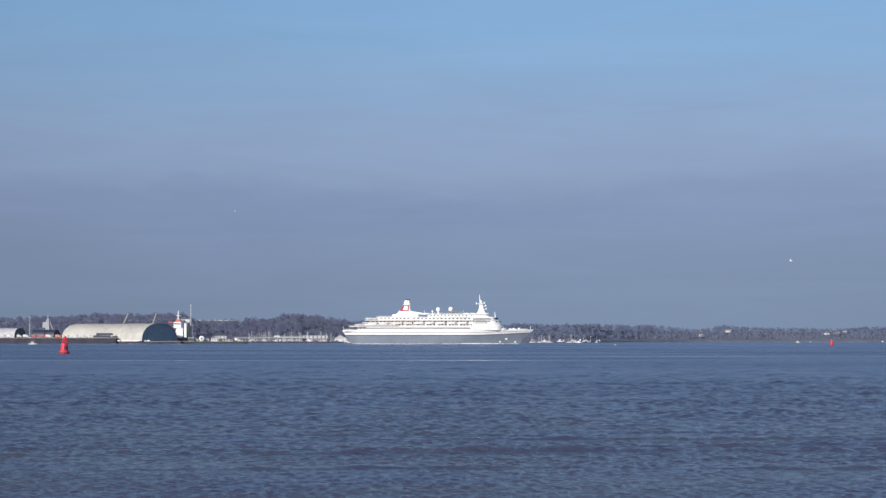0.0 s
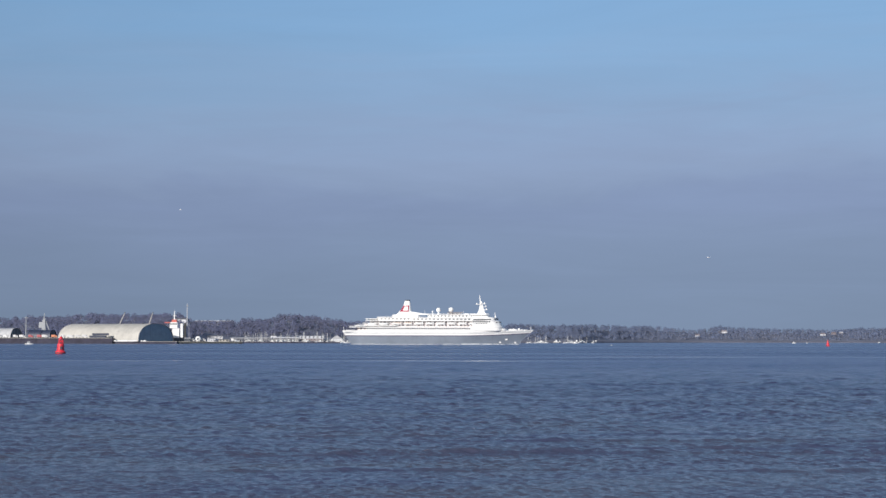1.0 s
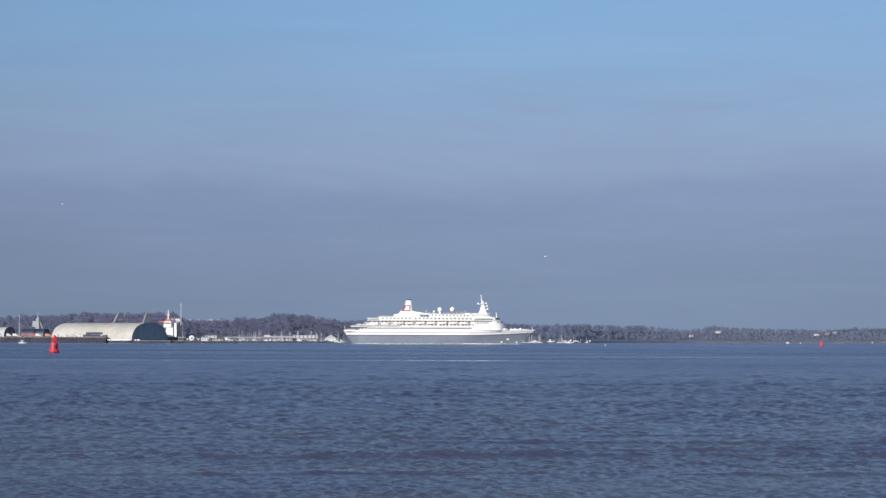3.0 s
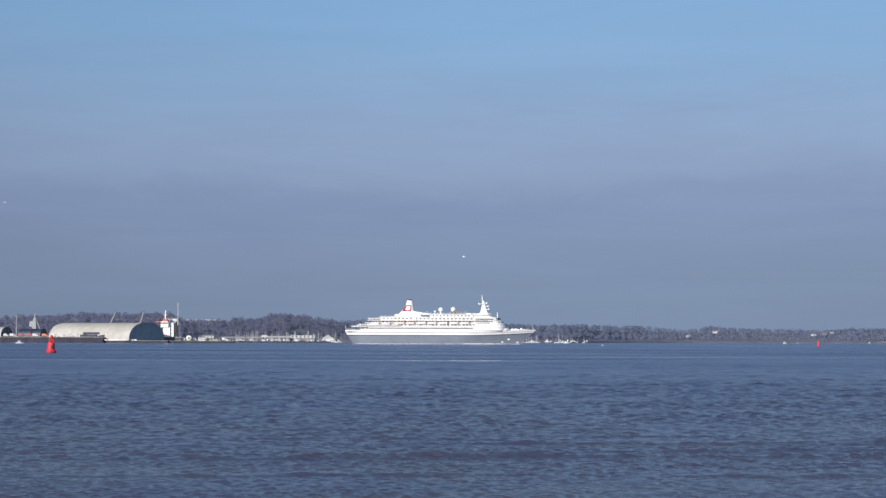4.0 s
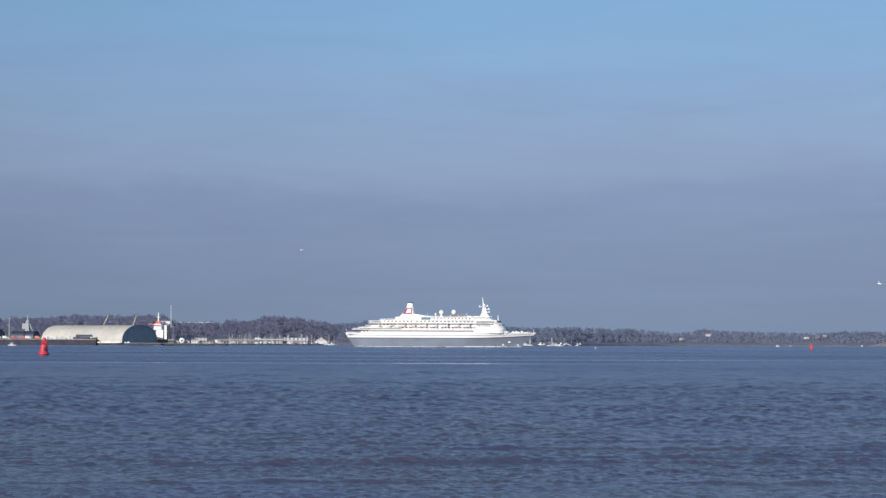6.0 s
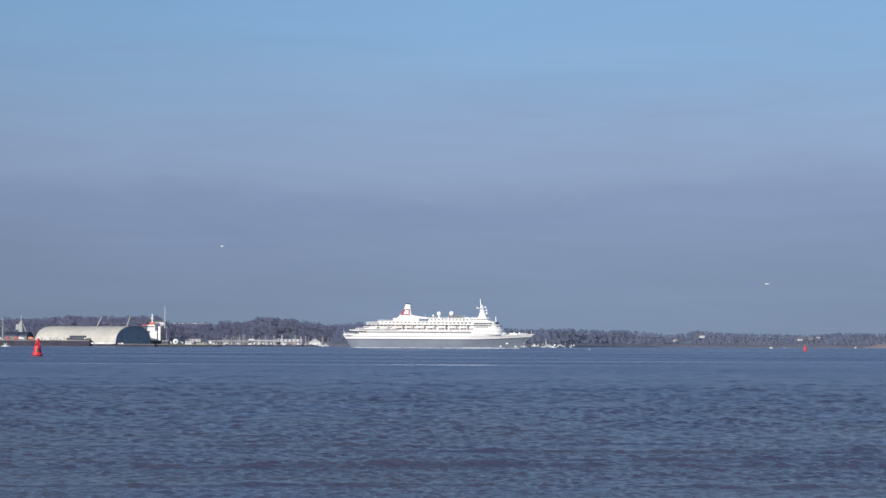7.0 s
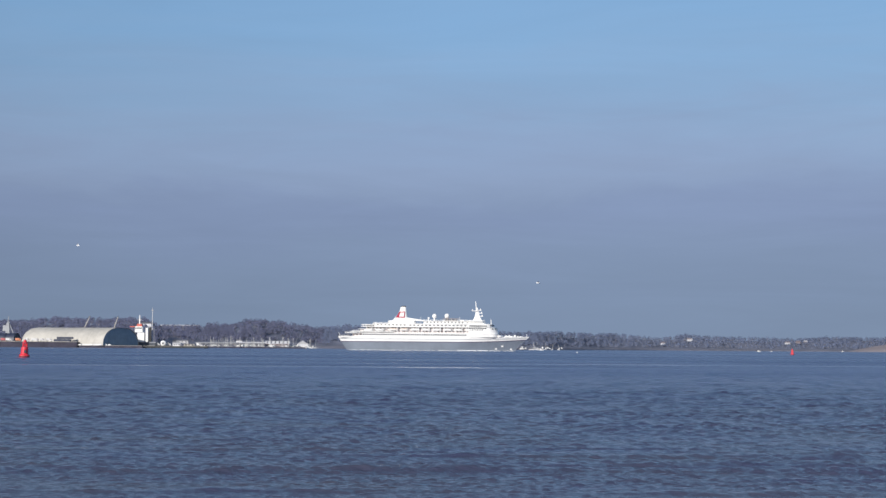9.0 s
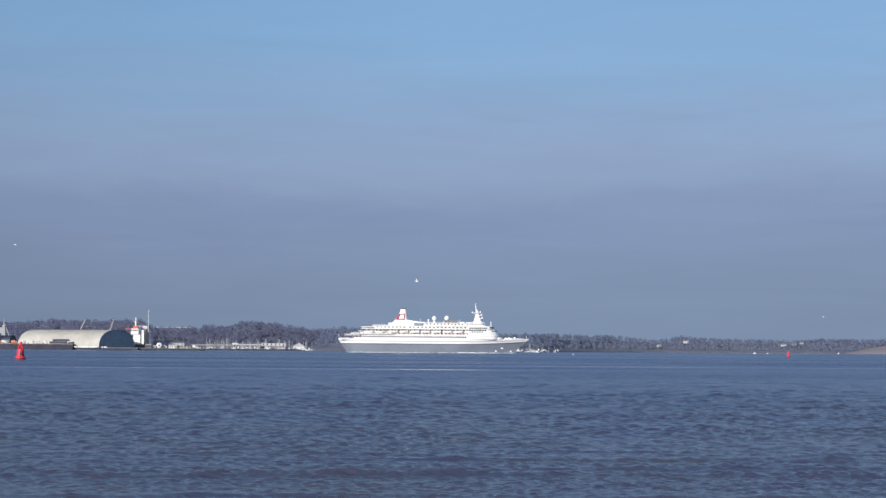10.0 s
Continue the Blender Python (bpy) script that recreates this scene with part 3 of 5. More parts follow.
def build_ship():
    ship = thing("cruise_ship", pose(0, 1781.6, 0), "white cruise ship with grey hull and red funnel emblem, under way", "cruise ship")
    hull = part("hull", hull_skin([0, 0.25, 0.5, 0.75, 1.0]), HULL_GREY, ship, "pale grey painted lower hull", smooth=True)
    part("upper_hull", hull_skin([1.02, 1.3, 1.6, 2.0]), SHIP_WHITE, ship, "white upper hull", smooth=True)
    part("stripe", hull_skin([0.975, 1.07], 0.06), BOOT, hull, "thin dark navy stripe")
    # strake in hull grey, so its shadow line is held in the colour
    part("strake_shadow_line", hull_skin([1.50, 1.58], 0.14), HULL_GREY, ship, "narrow grey shadow line of a rubbing strake along the white hull")
    for x, z, w, h in ((170.0, 2.2, 1.9, 1.6), (176.8, 5.2, 2.6, 1.5), (186.4, 1.9, 1.9, 1.5)):
        # white thruster and draught marks low on the bow
        for side in (-1, 1):
            s = (x - 4) / 199
            lv = (z + 6.5) / (hull_line(x) + 6.5)
            fx0, fb0, _ = hull_section(s - 0.02, lv)
            fx1, fb1, _ = hull_section(min(s + 0.02, 0.999), lv)
            b = fb0 + (fb1 - fb0) * (x - fx0) / (fx1 - fx0)
            m = part("thruster_mark", Shape().box(-w / 2, w / 2, -0.12, 0.12, -h / 2, h / 2), SHIP_WHITE, hull, "white painted bow mark")
            m.matrix_basis = pose(x, side * (b + 0.12), z, 0, 0, side * math.degrees(math.atan2(fb1 - fb0, fx1 - fx0)))
    # decks, from the hull up
    part("stern_deck", deck_block(0.8, 30, 12.0, 13.4, 14.7, 0, 5), SHIP_WHITE, ship)
    prom = part("promenade_deck", deck_block(26, 174, 12.35, 14.5, 18.0, 9, 1), SHIP_WHITE, ship, smooth=True)
    part("deck_slab", deck_block(7.5, 174.5, 12.7, 18.0, 18.6, 10, 5), SHIP_WHITE, ship)
    part("deck_slab", deck_block(13.5, 60, 12.2, 19.6, 20.3, 0, 5), SHIP_WHITE, ship)
    part("deck_slab", deck_block(22, 52, 11.4, 22.4, 22.9, 0, 4), SHIP_WHITE, ship)
    lounge = part("aft_lounge", deck_block(24, 44, 9.0, 18.6, 22.4, 0, 4), WARM_SHADE_WALL, ship, smooth=True)
    aft = part("aft_deck_house", deck_block(16, 40, 9.4, 14.7, 18.0, 0, 4), WARM_SHADE_WALL, ship, smooth=True)
    house = part("boat_deck_house", deck_block(30, 150, 8.6, 18.6, 25.2, 2, 3), WARM_SHADE_WALL, ship, smooth=True)
    fore = part("forward_house", deck_block(140, 174, 12.3, 18.6, 25.2, 13, 0, 3.5), SHIP_WHITE, ship, smooth=True)
    part("deck_slab", deck_block(25, 158, 12.6, 24.9, 25.5, 4, 3), SHIP_WHITE, ship)
    lido = part("lido_deck_house", deck_block(38, 150, 11.4, 25.5, 28.2, 3, 4), SHIP_WHITE, ship, smooth=True)
    bridge = part("bridge", deck_block(140, 168.5, 12.6, 25.2, 28.4, 8, 0, 0.8), SHIP_WHITE, ship, smooth=True)
    part("deck_slab", deck_block(37, 167, 12.0, 28.2, 28.7, 8, 4), SHIP_WHITE, ship)
    # open bar under a canopy roof at the after end of the lido
    part("canopy_roof", deck_block(25, 44, 10.4, 27.0, 27.6, 0, 3), SHIP_WHITE, ship)
    bar = part("lido_bar", deck_block(30, 40, 7.0, 25.5, 27.0, 0, 2), SHIP_WHITE, ship)
    for side in (-1, 1):
        for i in range(3):
            part("bar_window", Shape().box(31.5 + i * 2.8, 33.7 + i * 2.8, side * 7.02 - 0.06, side * 7.02 + 0.06, 25.9, 26.8), DARK_GLASS, bar)
        for i in range(4):
            part("canopy_post", Shape().rod((27 + i * 4, side * 9.8, 25.4), (27 + i * 4, side * 9.8, 27.1), 0.14), SHIP_WHITE, ship)
    part("sun_deck_house", deck_block(54, 84, 9.5, 28.7, 31.8, 2, 4), SHIP_WHITE, ship, smooth=True)
    top = part("upper_deck_house", deck_block(92, 141, 8.5, 28.7, 31.4, 3, 2), SHIP_WHITE, ship, smooth=True)
    part("roof_slab", deck_block(90, 158, 9.4, 31.4, 31.9, 4, 2), SHIP_WHITE, ship)
    part("mast_house", deck_block(138, 160, 7.0, 28.7, 32.6, 5, 2, 1.0), SHIP_WHITE, ship, smooth=True)
    awning = part("awning", Shape().box(113, 130, -6, 6, 34.0, 34.5, 0.3), CANVAS, ship, "grey-brown canvas awning over the top deck")
    for x in (114, 118, 122, 126, 129):
        for y in (-5.4, 5.4):
            part("awning_post", Shape().rod((x, y, 31.8), (x, y, 34.1), 0.14), SHIP_WHITE, awning)
    part("sun_screen", Shape().box(115, 128, -3.0, -2.6, 31.9, 33.4, 0.05), CANVAS, awning)
    part("deck_locker", Shape().box(131, 136, -4, 4, 31.9, 33.0, 0.2), SHIP_WHITE, ship)
    part("teak_deck", Shape().box(3, 20, -10.5, 10.5, 14.7, 14.78), SHADOW_DECK, ship, "brown teak after deck")
    part("pool_deck", Shape().box(42, 54, -9, 9, 28.7, 28.78), SHADOW_DECK, ship, "brown teak deck")
    # glazing
    win = Shape().box(-0.95, 0.95, -0.08, 0.08, -0.55, 0.55).mesh("window")
    tall = Shape().box(-1.05, 1.05, -0.08, 0.08, -0.5, 0.5).mesh("window")
    small = Shape().box(-0.6, 0.6, -0.08, 0.08, -0.6, 0.6).mesh("window")
    for side in (-1, 1):
        for i in range(46):
            part("window", win, DARK_GLASS, prom, at=(28 + i * 2.42, side * 12.37, 16.7))
        for i in range(15):
            part("window", tall, DARK_GLASS, lido, at=(78 + i * 4.2, side * 11.42, 26.8))
        for i in range(9):
            part("window", win, DARK_GLASS, bridge, at=(142 + i * 2.15, side * 12.66, 26.6))
        # these dark panes also draw the shaded gaps between the decks
        for i in range(28):
            part("window", tall, DARK_GLASS, house, at=(34 + i * 4.1, side * 8.62, 20.4))
            part("window", tall, DARK_GLASS, house, at=(34 + i * 4.1, side * 8.62, 23.6))
        for i in range(4):
            part("window", tall, DARK_GLASS, lounge, at=(29 + i * 4.0, side * 9.02, 20.8))
            part("window", tall, DARK_GLASS, aft, at=(21 + i * 3.8, side * 9.42, 16.4))
        for i in range(8):
            part("window", tall, DARK_GLASS, lido, at=(43 + i * 4.1, side * 11.42, 27.0))
        for i in range(6):
            part("window", small, DARK_GLASS, fore, at=(142 + i * 2.6, side * 12.32, 22.4))
        for i in range(11):
            part("window", small, DARK_GLASS, top, at=(96 + i * 3.8, side * 8.52, 30.2))
    for side in (-1, 1):
        for i in range(36):
            part("stanchion", Shape().box(31 + i * 3.3, 31.22 + i * 3.3, side * 12.3 - 0.1, side * 12.3 + 0.1, 18.6, 24.9), SHIP_WHITE, ship)
        for i in range(8):
            part("window", win, DARK_GLASS, fore, at=(141.5 + i * 2.4, side * 12.36, 24.1))
    for i in range(7):
        t = -0.95 + 1.9 * i / 6
        w = part("window", win, DARK_GLASS, fore, "dark observation lounge window")
        w.matrix_basis = pose(158.6 + 13.0 * math.cos(t), 12.4 * math.sin(t), 23.6, 0, 0, math.degrees(t) * 0.95 - 90)
    for i in range(9):
        t = -1.1 + 2.2 * i / 8
        w = part("window", win, DARK_GLASS, bridge)
        w.matrix_basis = pose(160.2 + 8.1 * math.cos(t), 12.6 * math.sin(t), 27.1, 0, 0, math.degrees(t) * 1.15 - 90)
    # lifeboats and tenders under their davits
    lb_hull, lb_top = lifeboat_meshes()
    davit = Shape().box(-0.2, 0.2, -1.6, 1.6, 3.0, 3.4).box(-0.2, 0.2, -1.7, -1.3, -1.5, 3.2).mesh("davit")
    for side in (-1, 1):
        for i in range(8):
            x = 60 + i * 11.6
            big = i < 2
            boat = part("lifeboat", lb_hull, SHIP_WHITE, ship, "white lifeboat with a tan canopy" if big else "white lifeboat", at=(x, side * 10.9, 22.2))
            part("canopy", lb_top.copy() if big else lb_top, TENDER_TAN if big else SHIP_WHITE, boat)
            for dx in (-3.6, 3.6):
                d = part("davit", davit, SHIP_WHITE, ship)
                d.matrix_basis = pose(x + dx, side * 10.4, 21.4, 0, 0, 0 if side < 0 else 180)
    for x, z in ((45, 21.6), (33, 21.2)):
        for side in (-1, 1):
            b = part("tender", lb_hull, SHIP_WHITE, ship, at=(x, side * 11.0, z))
            part("canopy", lb_top.copy(), TENDER_TAN, b, "tan tender canopy")
    # funnel
    def ring(z, x0, x1, hf):
        n = 20
        return [((x0 + x1) / 2 + (x1 - x0) / 2 * math.copysign(abs(math.cos(2 * math.pi * k / n)) ** 0.6, math.cos(2 * math.pi * k / n)),
                 hf * math.copysign(abs(math.sin(2 * math.pi * k / n)) ** 0.6, math.sin(2 * math.pi * k / n)), z) for k in range(n)]
    funnel = part("funnel", Shape().rings([ring(31.5, 58, 76.5, 4.8), ring(34.0, 60.5, 75.2, 4.3), ring(37.5, 63.6, 74.6, 3.9), ring(42, 66.2, 74.0, 3.5), ring(46.6, 67.6, 73.4, 3.2)]),
                  SHIP_WHITE, ship, "white funnel with a red emblem", smooth=True)
    part("cap", Shape().rings([ring(46.6, 67.8, 73.2, 3.0), ring(47.7, 68.2, 73.0, 2.8)]), BLACK, funnel, "sooty black funnel cap")
    for side in (-1, 1):
        e = Shape()
        e.rings([[(62.2, side * 4.15, 35.0), (71.8, side * 4.15, 35.0), (71.8, side * 4.3, 35.0), (62.2, side * 4.3, 35.0)],
                 [(66.2, side * 3.35, 41.6), (72.2, side * 3.35, 41.6), (72.2, side * 3.75, 41.6), (66.2, side * 3.75, 41.6)]])
        emblem = part("emblem", e, SHIP_RED, funnel, "red emblem panel")
        f = Shape()
        f.rings([[(65.6, side * 4.1, 36.2), (70.9, side * 4.1, 36.2), (70.9, side * 4.33, 36.2), (65.6, side * 4.33, 36.2)],
                 [(67.4, side * 3.6, 40.5), (71.2, side * 3.6, 40.5), (71.2, side * 4.0, 40.5), (67.4, side * 4.0, 40.5)]])
        part("emblem_flag", f, SHIP_WHITE, emblem, "plain white emblem shape")
    part("fairing", Shape().rings([[(74, -4, 31.5), (74, 4, 31.5), (74, 3.4, 35.2), (74, -3.4, 35.2)], [(94, -4, 31.5), (94, 4, 31.5), (94, 3.4, 32.2), (94, -3.4, 32.2)]]), SHIP_WHITE, ship)
    # satellite domes
    for x, z, r in ((103.9, 36.9, 2.5), (117.4, 37.1, 2.7), (97.6, 34.9, 1.1)):
        dome = part("satellite_dome", Shape().turned([(max(r * math.cos(t), 0.02), r * math.sin(t)) for t in np.linspace(-1.45, 1.56, 12)], n=18), SHIP_WHITE, ship, smooth=True, at=(x, 0, z))
        part("pedestal", Shape().turned([(r * 0.42, -(z - 31.6)), (r * 0.3, -r * 0.9)]), SHIP_WHITE, dome)
    # signal mast
    def sq(z, x0, x1, h):
        return [(x0, -h, z), (x1, -h, z), (x1, h, z), (x0, h, z)]
    mast = part("signal_mast", Shape().rings([sq(32.5, 145.0, 155.0, 2.6), sq(35, 146.6, 153.4, 1.9), sq(39, 147.8, 152.0, 1.2), sq(45, 148.4, 150.7, 0.8), sq(46.5, 148.4, 150.2, 0.7)]), SHIP_WHITE, ship, "white tapered signal mast")
    part("pole", Shape().rod((148.9, 0, 46), (148.2, 0, 53.0), 0.62, 0.3), SHIP_WHITE, mast)
    for x0, x1, z, h in ((144.2, 149.5, 43.0, 2.8), (150, 155.6, 40.4, 1.6), (150, 156.2, 37.2, 1.8), (149.5, 154.3, 43.6, 1.2)):
        arm = part("platform", Shape().box(x0, x1, -h, h, z - 0.3, z + 0.25), SHIP_WHITE, mast)
        tip = x0 + 0.8 if x1 < 150 else x1 - 0.8
        part("radar", Shape().turned([(0.5, z + 0.25), (0.7, z + 0.9), (0.4, z + 1.5)], tip, 0, 10), SHIP_WHITE, arm)
    part("yard", Shape().rod((149.0, -5, 44.6), (149.0, 5, 44.6), 0.22), SHIP_WHITE, mast)
    part("signal_pole", Shape().rod((165.2, 0, 28.6), (164.8, 0, 34.0), 0.55, 0.3), SHIP_WHITE, ship)
    part("aerial", Shape().rod((131, 2, 31.9), (131, 2, 36.0), 0.16), SHIP_WHITE, ship)
    part("aerial", Shape().rod((89, 0, 31.6), (89, 0, 36.2), 0.16), SHIP_WHITE, ship)
    # foredeck
    part("breakwater", deck_block(172, 178.5, 9.5, 14.6, 16.9, 5, 0, 1.2), SHIP_WHITE, ship, smooth=True)
    part("hatch_house", Shape().box(179, 188, -4.5, 4.5, 14.6, 16.0, 0.3), SHIP_WHITE, ship)
    part("winch", Shape().rod((190.5, -2, 16.4), (190.5, 2, 16.4), 1.0, n=10).box(189.5, 191.5, -2.5, 2.5, 14.8, 15.8), SHIP_WHITE, ship)
    for x, h in ((181.0, 16.8), (184.5, 17.2), (193.5, 16.2), (196.5, 15.9)):
        part("mooring_gear", Shape().box(x - 0.7, x + 0.7, -3.0, -1.2, 14.6, h, 0.15).box(x - 0.5, x + 0.5, 1.2, 2.6, 14.6, h - 0.4, 0.15), SHIP_WHITE, ship)
    part("jackstaff", Shape().rod((203.3, 0, 15), (203.3, 0, 18.6), 0.22), SHIP_WHITE, ship)
    part("ensign_staff", Shape().rod((2.4, 0, 14.6), (1.2, 0, 19.0), 0.2), SHIP_WHITE, ship)
    for x0, x1, hf, z in ((3, 26, 11.5, 14.7), (8, 26, 12.2, 18.6), (15, 38, 11.8, 20.3), (27, 38, 12.0, 25.5), (38, 90, 11.6, 28.7), (84, 158, 9.0, 31.9), (182, 200, 3.0, 15.0)):
        part("railing", railing(x0, x1, hf, z), SHIP_WHITE, ship)
    # foam where the hull parts the water, carried along with it
    rng = random.Random(3)
    foam = Shape()
    for i in range(95):
        s = rng.random()
        x = 188 - 178 * s
        b = hull_section(min(max((x - 10) / 182, 0), 1), 0.42)[1]
        heavy = 1.0 if 128 < x < 166 else 0.35
        w, h = (2.5 + 3.0 * rng.random()) * (0.6 + heavy), (0.14 + 0.22 * rng.random()) * (0.5 + heavy)
        y = -b - 0.6 - 1.5 * rng.random()
        foam.box(x - w / 2, x + w / 2, y - 0.5, y + 0.5, -0.15, h, 0.18)
    tagged(part("bow_wave", foam, FOAM, ship, "broken white foam along the waterline"), kind="stuff")
    return ship


SHIP = build_ship()


# ---- channel buoys ----
def build_buoy(m, scale, label):
    buoy = thing("channel_buoy", m @ Matrix.Scale(scale, 4), label, "buoy", "red channel buoys")
    part("float", Shape().turned([(1.1, -0.7), (1.36, -0.2), (1.42, 0.2), (1.40, 0.6), (1.2, 0.85), (1.02, 0.95)], n=24), BUOY_RED, buoy, smooth=True)
    part("fender", Shape().turned([(1.40, 0.22), (1.47, 0.28), (1.47, 0.42), (1.40, 0.48)], n=24), RUBBER, buoy, "black rubber fender ring")
    body = part("body", Shape().turned([(1.02, 0.9), (0.98, 1.3), (0.92, 2.2), (0.88, 2.75), (0.80, 2.85)], n=20), BUOY_RED, buoy, smooth=True)
    part("hatch", Shape().box(-0.28, 0.28, -1.04, -0.8, 1.3, 2.1, 0.03), DARK_STEEL, body, "dark hatch plate")
    for z in (1.35, 2.25):
        part("band", Shape().turned([(1.0 - 0.07 * z / 2, z - 0.05), (1.04 - 0.07 * z / 2, z - 0.03), (1.04 - 0.07 * z / 2, z + 0.03), (1.0 - 0.07 * z / 2, z + 0.05)], n=20), BUOY_RED, body)
    for k in range(4):
        a = math.pi / 4 + k * math.pi / 2
        a2 = a + math.pi / 2
        part("strut", Shape().rod((0.76 * math.cos(a), 0.76 * math.sin(a), 2.7), (0.62 * math.cos(a), 0.62 * math.sin(a), 4.05), 0.09), BUOY_RED, buoy)
        part("brace", Shape().rod((0.74 * math.cos(a), 0.74 * math.sin(a), 2.85), (0.64 * math.cos(a2), 0.64 * math.sin(a2), 3.95), 0.05), BUOY_RED, buoy)
        part("reflector", Shape().box(-0.36, 0.36, -0.03, 0.03, 3.1, 3.75), BUOY_RED, buoy).matrix_basis = pose(0.42 * math.cos(k * math.pi / 2), 0.42 * math.sin(k * math.pi / 2), 0, 0, 0, k * 90 + 90)
    part("platform", Shape().turned([(0.72, 4.0), (0.72, 4.1)]), BUOY_RED, buoy)
    part("can_topmark", Shape().turned([(0.36, 4.1), (0.42, 4.14), (0.42, 4.66), (0.36, 4.7)]), BUOY_RED, buoy, "red can topmark", smooth=True)
    part("lantern", Shape().turned([(0.10, 4.7), (0.16, 4.75), (0.15, 4.95), (0.05, 5.02)]), STEEL, buoy, "small lantern on top")
    part("ladder", Shape().rod((0.75, -0.62, 0.9), (0.6, -0.5, 2.9), 0.05).rod((0.95, -0.4, 0.9), (0.75, -0.3, 2.9), 0.05), STEEL, buoy)
    return buoy


build_buoy(pose(-102.0, 446, -0.1, 2.5, 1.5, 20), 1.0, "red can channel buoy with a topmark, afloat")
build_buoy(pose(277.0, 1180, -0.1, -2, 2, 70), 0.95, "smaller red channel buoy far across the water")


# ---- quay with the storage sheds ----
def build_quay():
    q = thing("quay", Matrix(), "dark timber-faced quay wall with a concrete deck", "quay", kind="structure")
    part("wall", Shape().box(-760, -374, 1893, 1925, -3, 6.3), QUAY, q)
    part("deck", Shape().box(-760, -374, 1892.6, 1990, 6.3, 6.8), CONCRETE, q)
    part("lower_wall", Shape().box(-371, -300, 1894, 1990, -3, 2.4), QUAY, q)
    part("apron", Shape().box(-371, -300, 1893.6, 1990, 2.4, 2.8), CONCRETE, q)
    pile = Shape().rod((0, 0, -3), (0, 0, 6.2), 0.12, n=6).mesh("fender_pile")
    for i in range(86):
        part("fender_pile", pile, QUAY, q, at=(-756 + i * 4.47, 1892.4, 0))
    pier = thing("pier", Matrix(), "low dark timber pier on piles with a pale deck edge", "pier", kind="structure")
    part("deck", Shape().box(-300, -226, 1900, 1912, 2.4, 2.7), CONCRETE, pier)
    # black board takes the place of the shade beneath the deck
    part("fascia", Shape().box(-300, -226, 1899.5, 1900, 0.5, 2.45), BLACK, pier, "black fascia standing in for the shade under the pier deck")
    leg = Shape().rod((0, 0, -3), (0, 0, 2.0), 0.35, n=6).mesh("pile")
    for i in range(19):
        for y in (1901, 1911):
            part("pile", leg, QUAY, pier, at=(-298 + i * 4, y, 0))
    bol = thing("dolphin", pose(-229, 1906, 0), "dark timber mooring dolphin at the pier head", "mooring")
    part("piles", Shape().rod((-2, 0, -3), (-0.5, 0, 4.2), 0.5).rod((2, 0, -3), (0.5, 0, 4.2), 0.5).rod((0, 2, -3), (0, 0.5, 4.2), 0.5), QUAY, bol)
    part("cap", Shape().turned([(1.6, 4.0), (1.6, 4.8)], n=10), DARK_STEEL, bol)


build_quay()


def build_vault_shed(m, length, radius, height, bays, label, cover, end_mat, scallop=True):
    """A barrel-vaulted shed whose near end stands at the origin and whose length runs along local +y."""
    shed = thing("storage_shed", m, label, "storage shed")
    n = 24
    bay = length / bays
    for b in range(bays):
        sh = Shape()
        rings = []
        for k in range(7):
            s = k / 6
            dip = 1 - 0.014 * math.sin(s * math.pi)
            rings.append([(-radius * dip * math.copysign(abs(math.cos(math.pi * i / n)) ** 0.85, math.cos(math.pi * i / n)),
                           b * bay + s * bay, height * dip * math.sin(math.pi * i / n) ** 0.85) for i in range(n + 1)])
        sh.rings(rings, cap=False, closed=False)
        inner = [[(x * 0.985, y, z * 0.985) for x, y, z in r] for r in rings]
        sh.rings(inner, cap=False, closed=False)
        part("roof_bay", sh, cover, shed, smooth=True)
    rib = Shape()
    rib.rings([[(-(radius + d) * math.copysign(abs(math.cos(math.pi * i / n)) ** 0.85, math.cos(math.pi * i / n)), y, (height + d) * math.sin(math.pi * i / n) ** 0.85)
                for i in range(n + 1)] for d, y in ((0.10, -0.45), (0.10, 0.45))], cap=False, closed=False)
    rib_mesh = rib.mesh("roof_rib", True)
    for b in range(bays + 1):
        part("roof_rib", rib_mesh, FABRIC_RIB if scallop else cover, shed, at=(0, b * bay, 0))
    for y, name in ((0.35, "end_wall"), (length - 0.35, "end_wall")):
        e = Shape()
        for yy in (y - 0.15, y + 0.15):
            e.v += [(-radius * 0.98 * math.copysign(abs(math.cos(math.pi * i / n)) ** 0.85, math.cos(math.pi * i / n)), yy, height * 0.98 * math.sin(math.pi * i / n) ** 0.85) for i in range(n + 1)]
        e.f += [tuple(range(n + 1)), tuple(range(n + 1, 2 * n + 2))]
        wall = part(name, e, end_mat, shed, "dark shaded end wall")
        if y < 1:
            part("door", Shape().box(-radius * 0.2, radius * 0.2, 0.0, 0.16, 0, height * 0.36), end_mat, wall, "tall sliding door")
            for q in (-0.6, -0.3, 0.3, 0.6):
                part("post", Shape().box(q * radius - 0.25, q * radius + 0.25, 0.0, 0.18, 0, height * 0.9 * math.sqrt(1 - q * q)), SHED_END, wall)
    if scallop:
        for b in range(bays):
            # white skirt between the footings
            part("skirt", Shape().box(-radius - 0.35, -radius + 0.1, b * bay + bay * 0.12, b * bay + bay * 0.88, 0.0, 1.5, 0.1), RENDER_WALL, shed)
    return shed


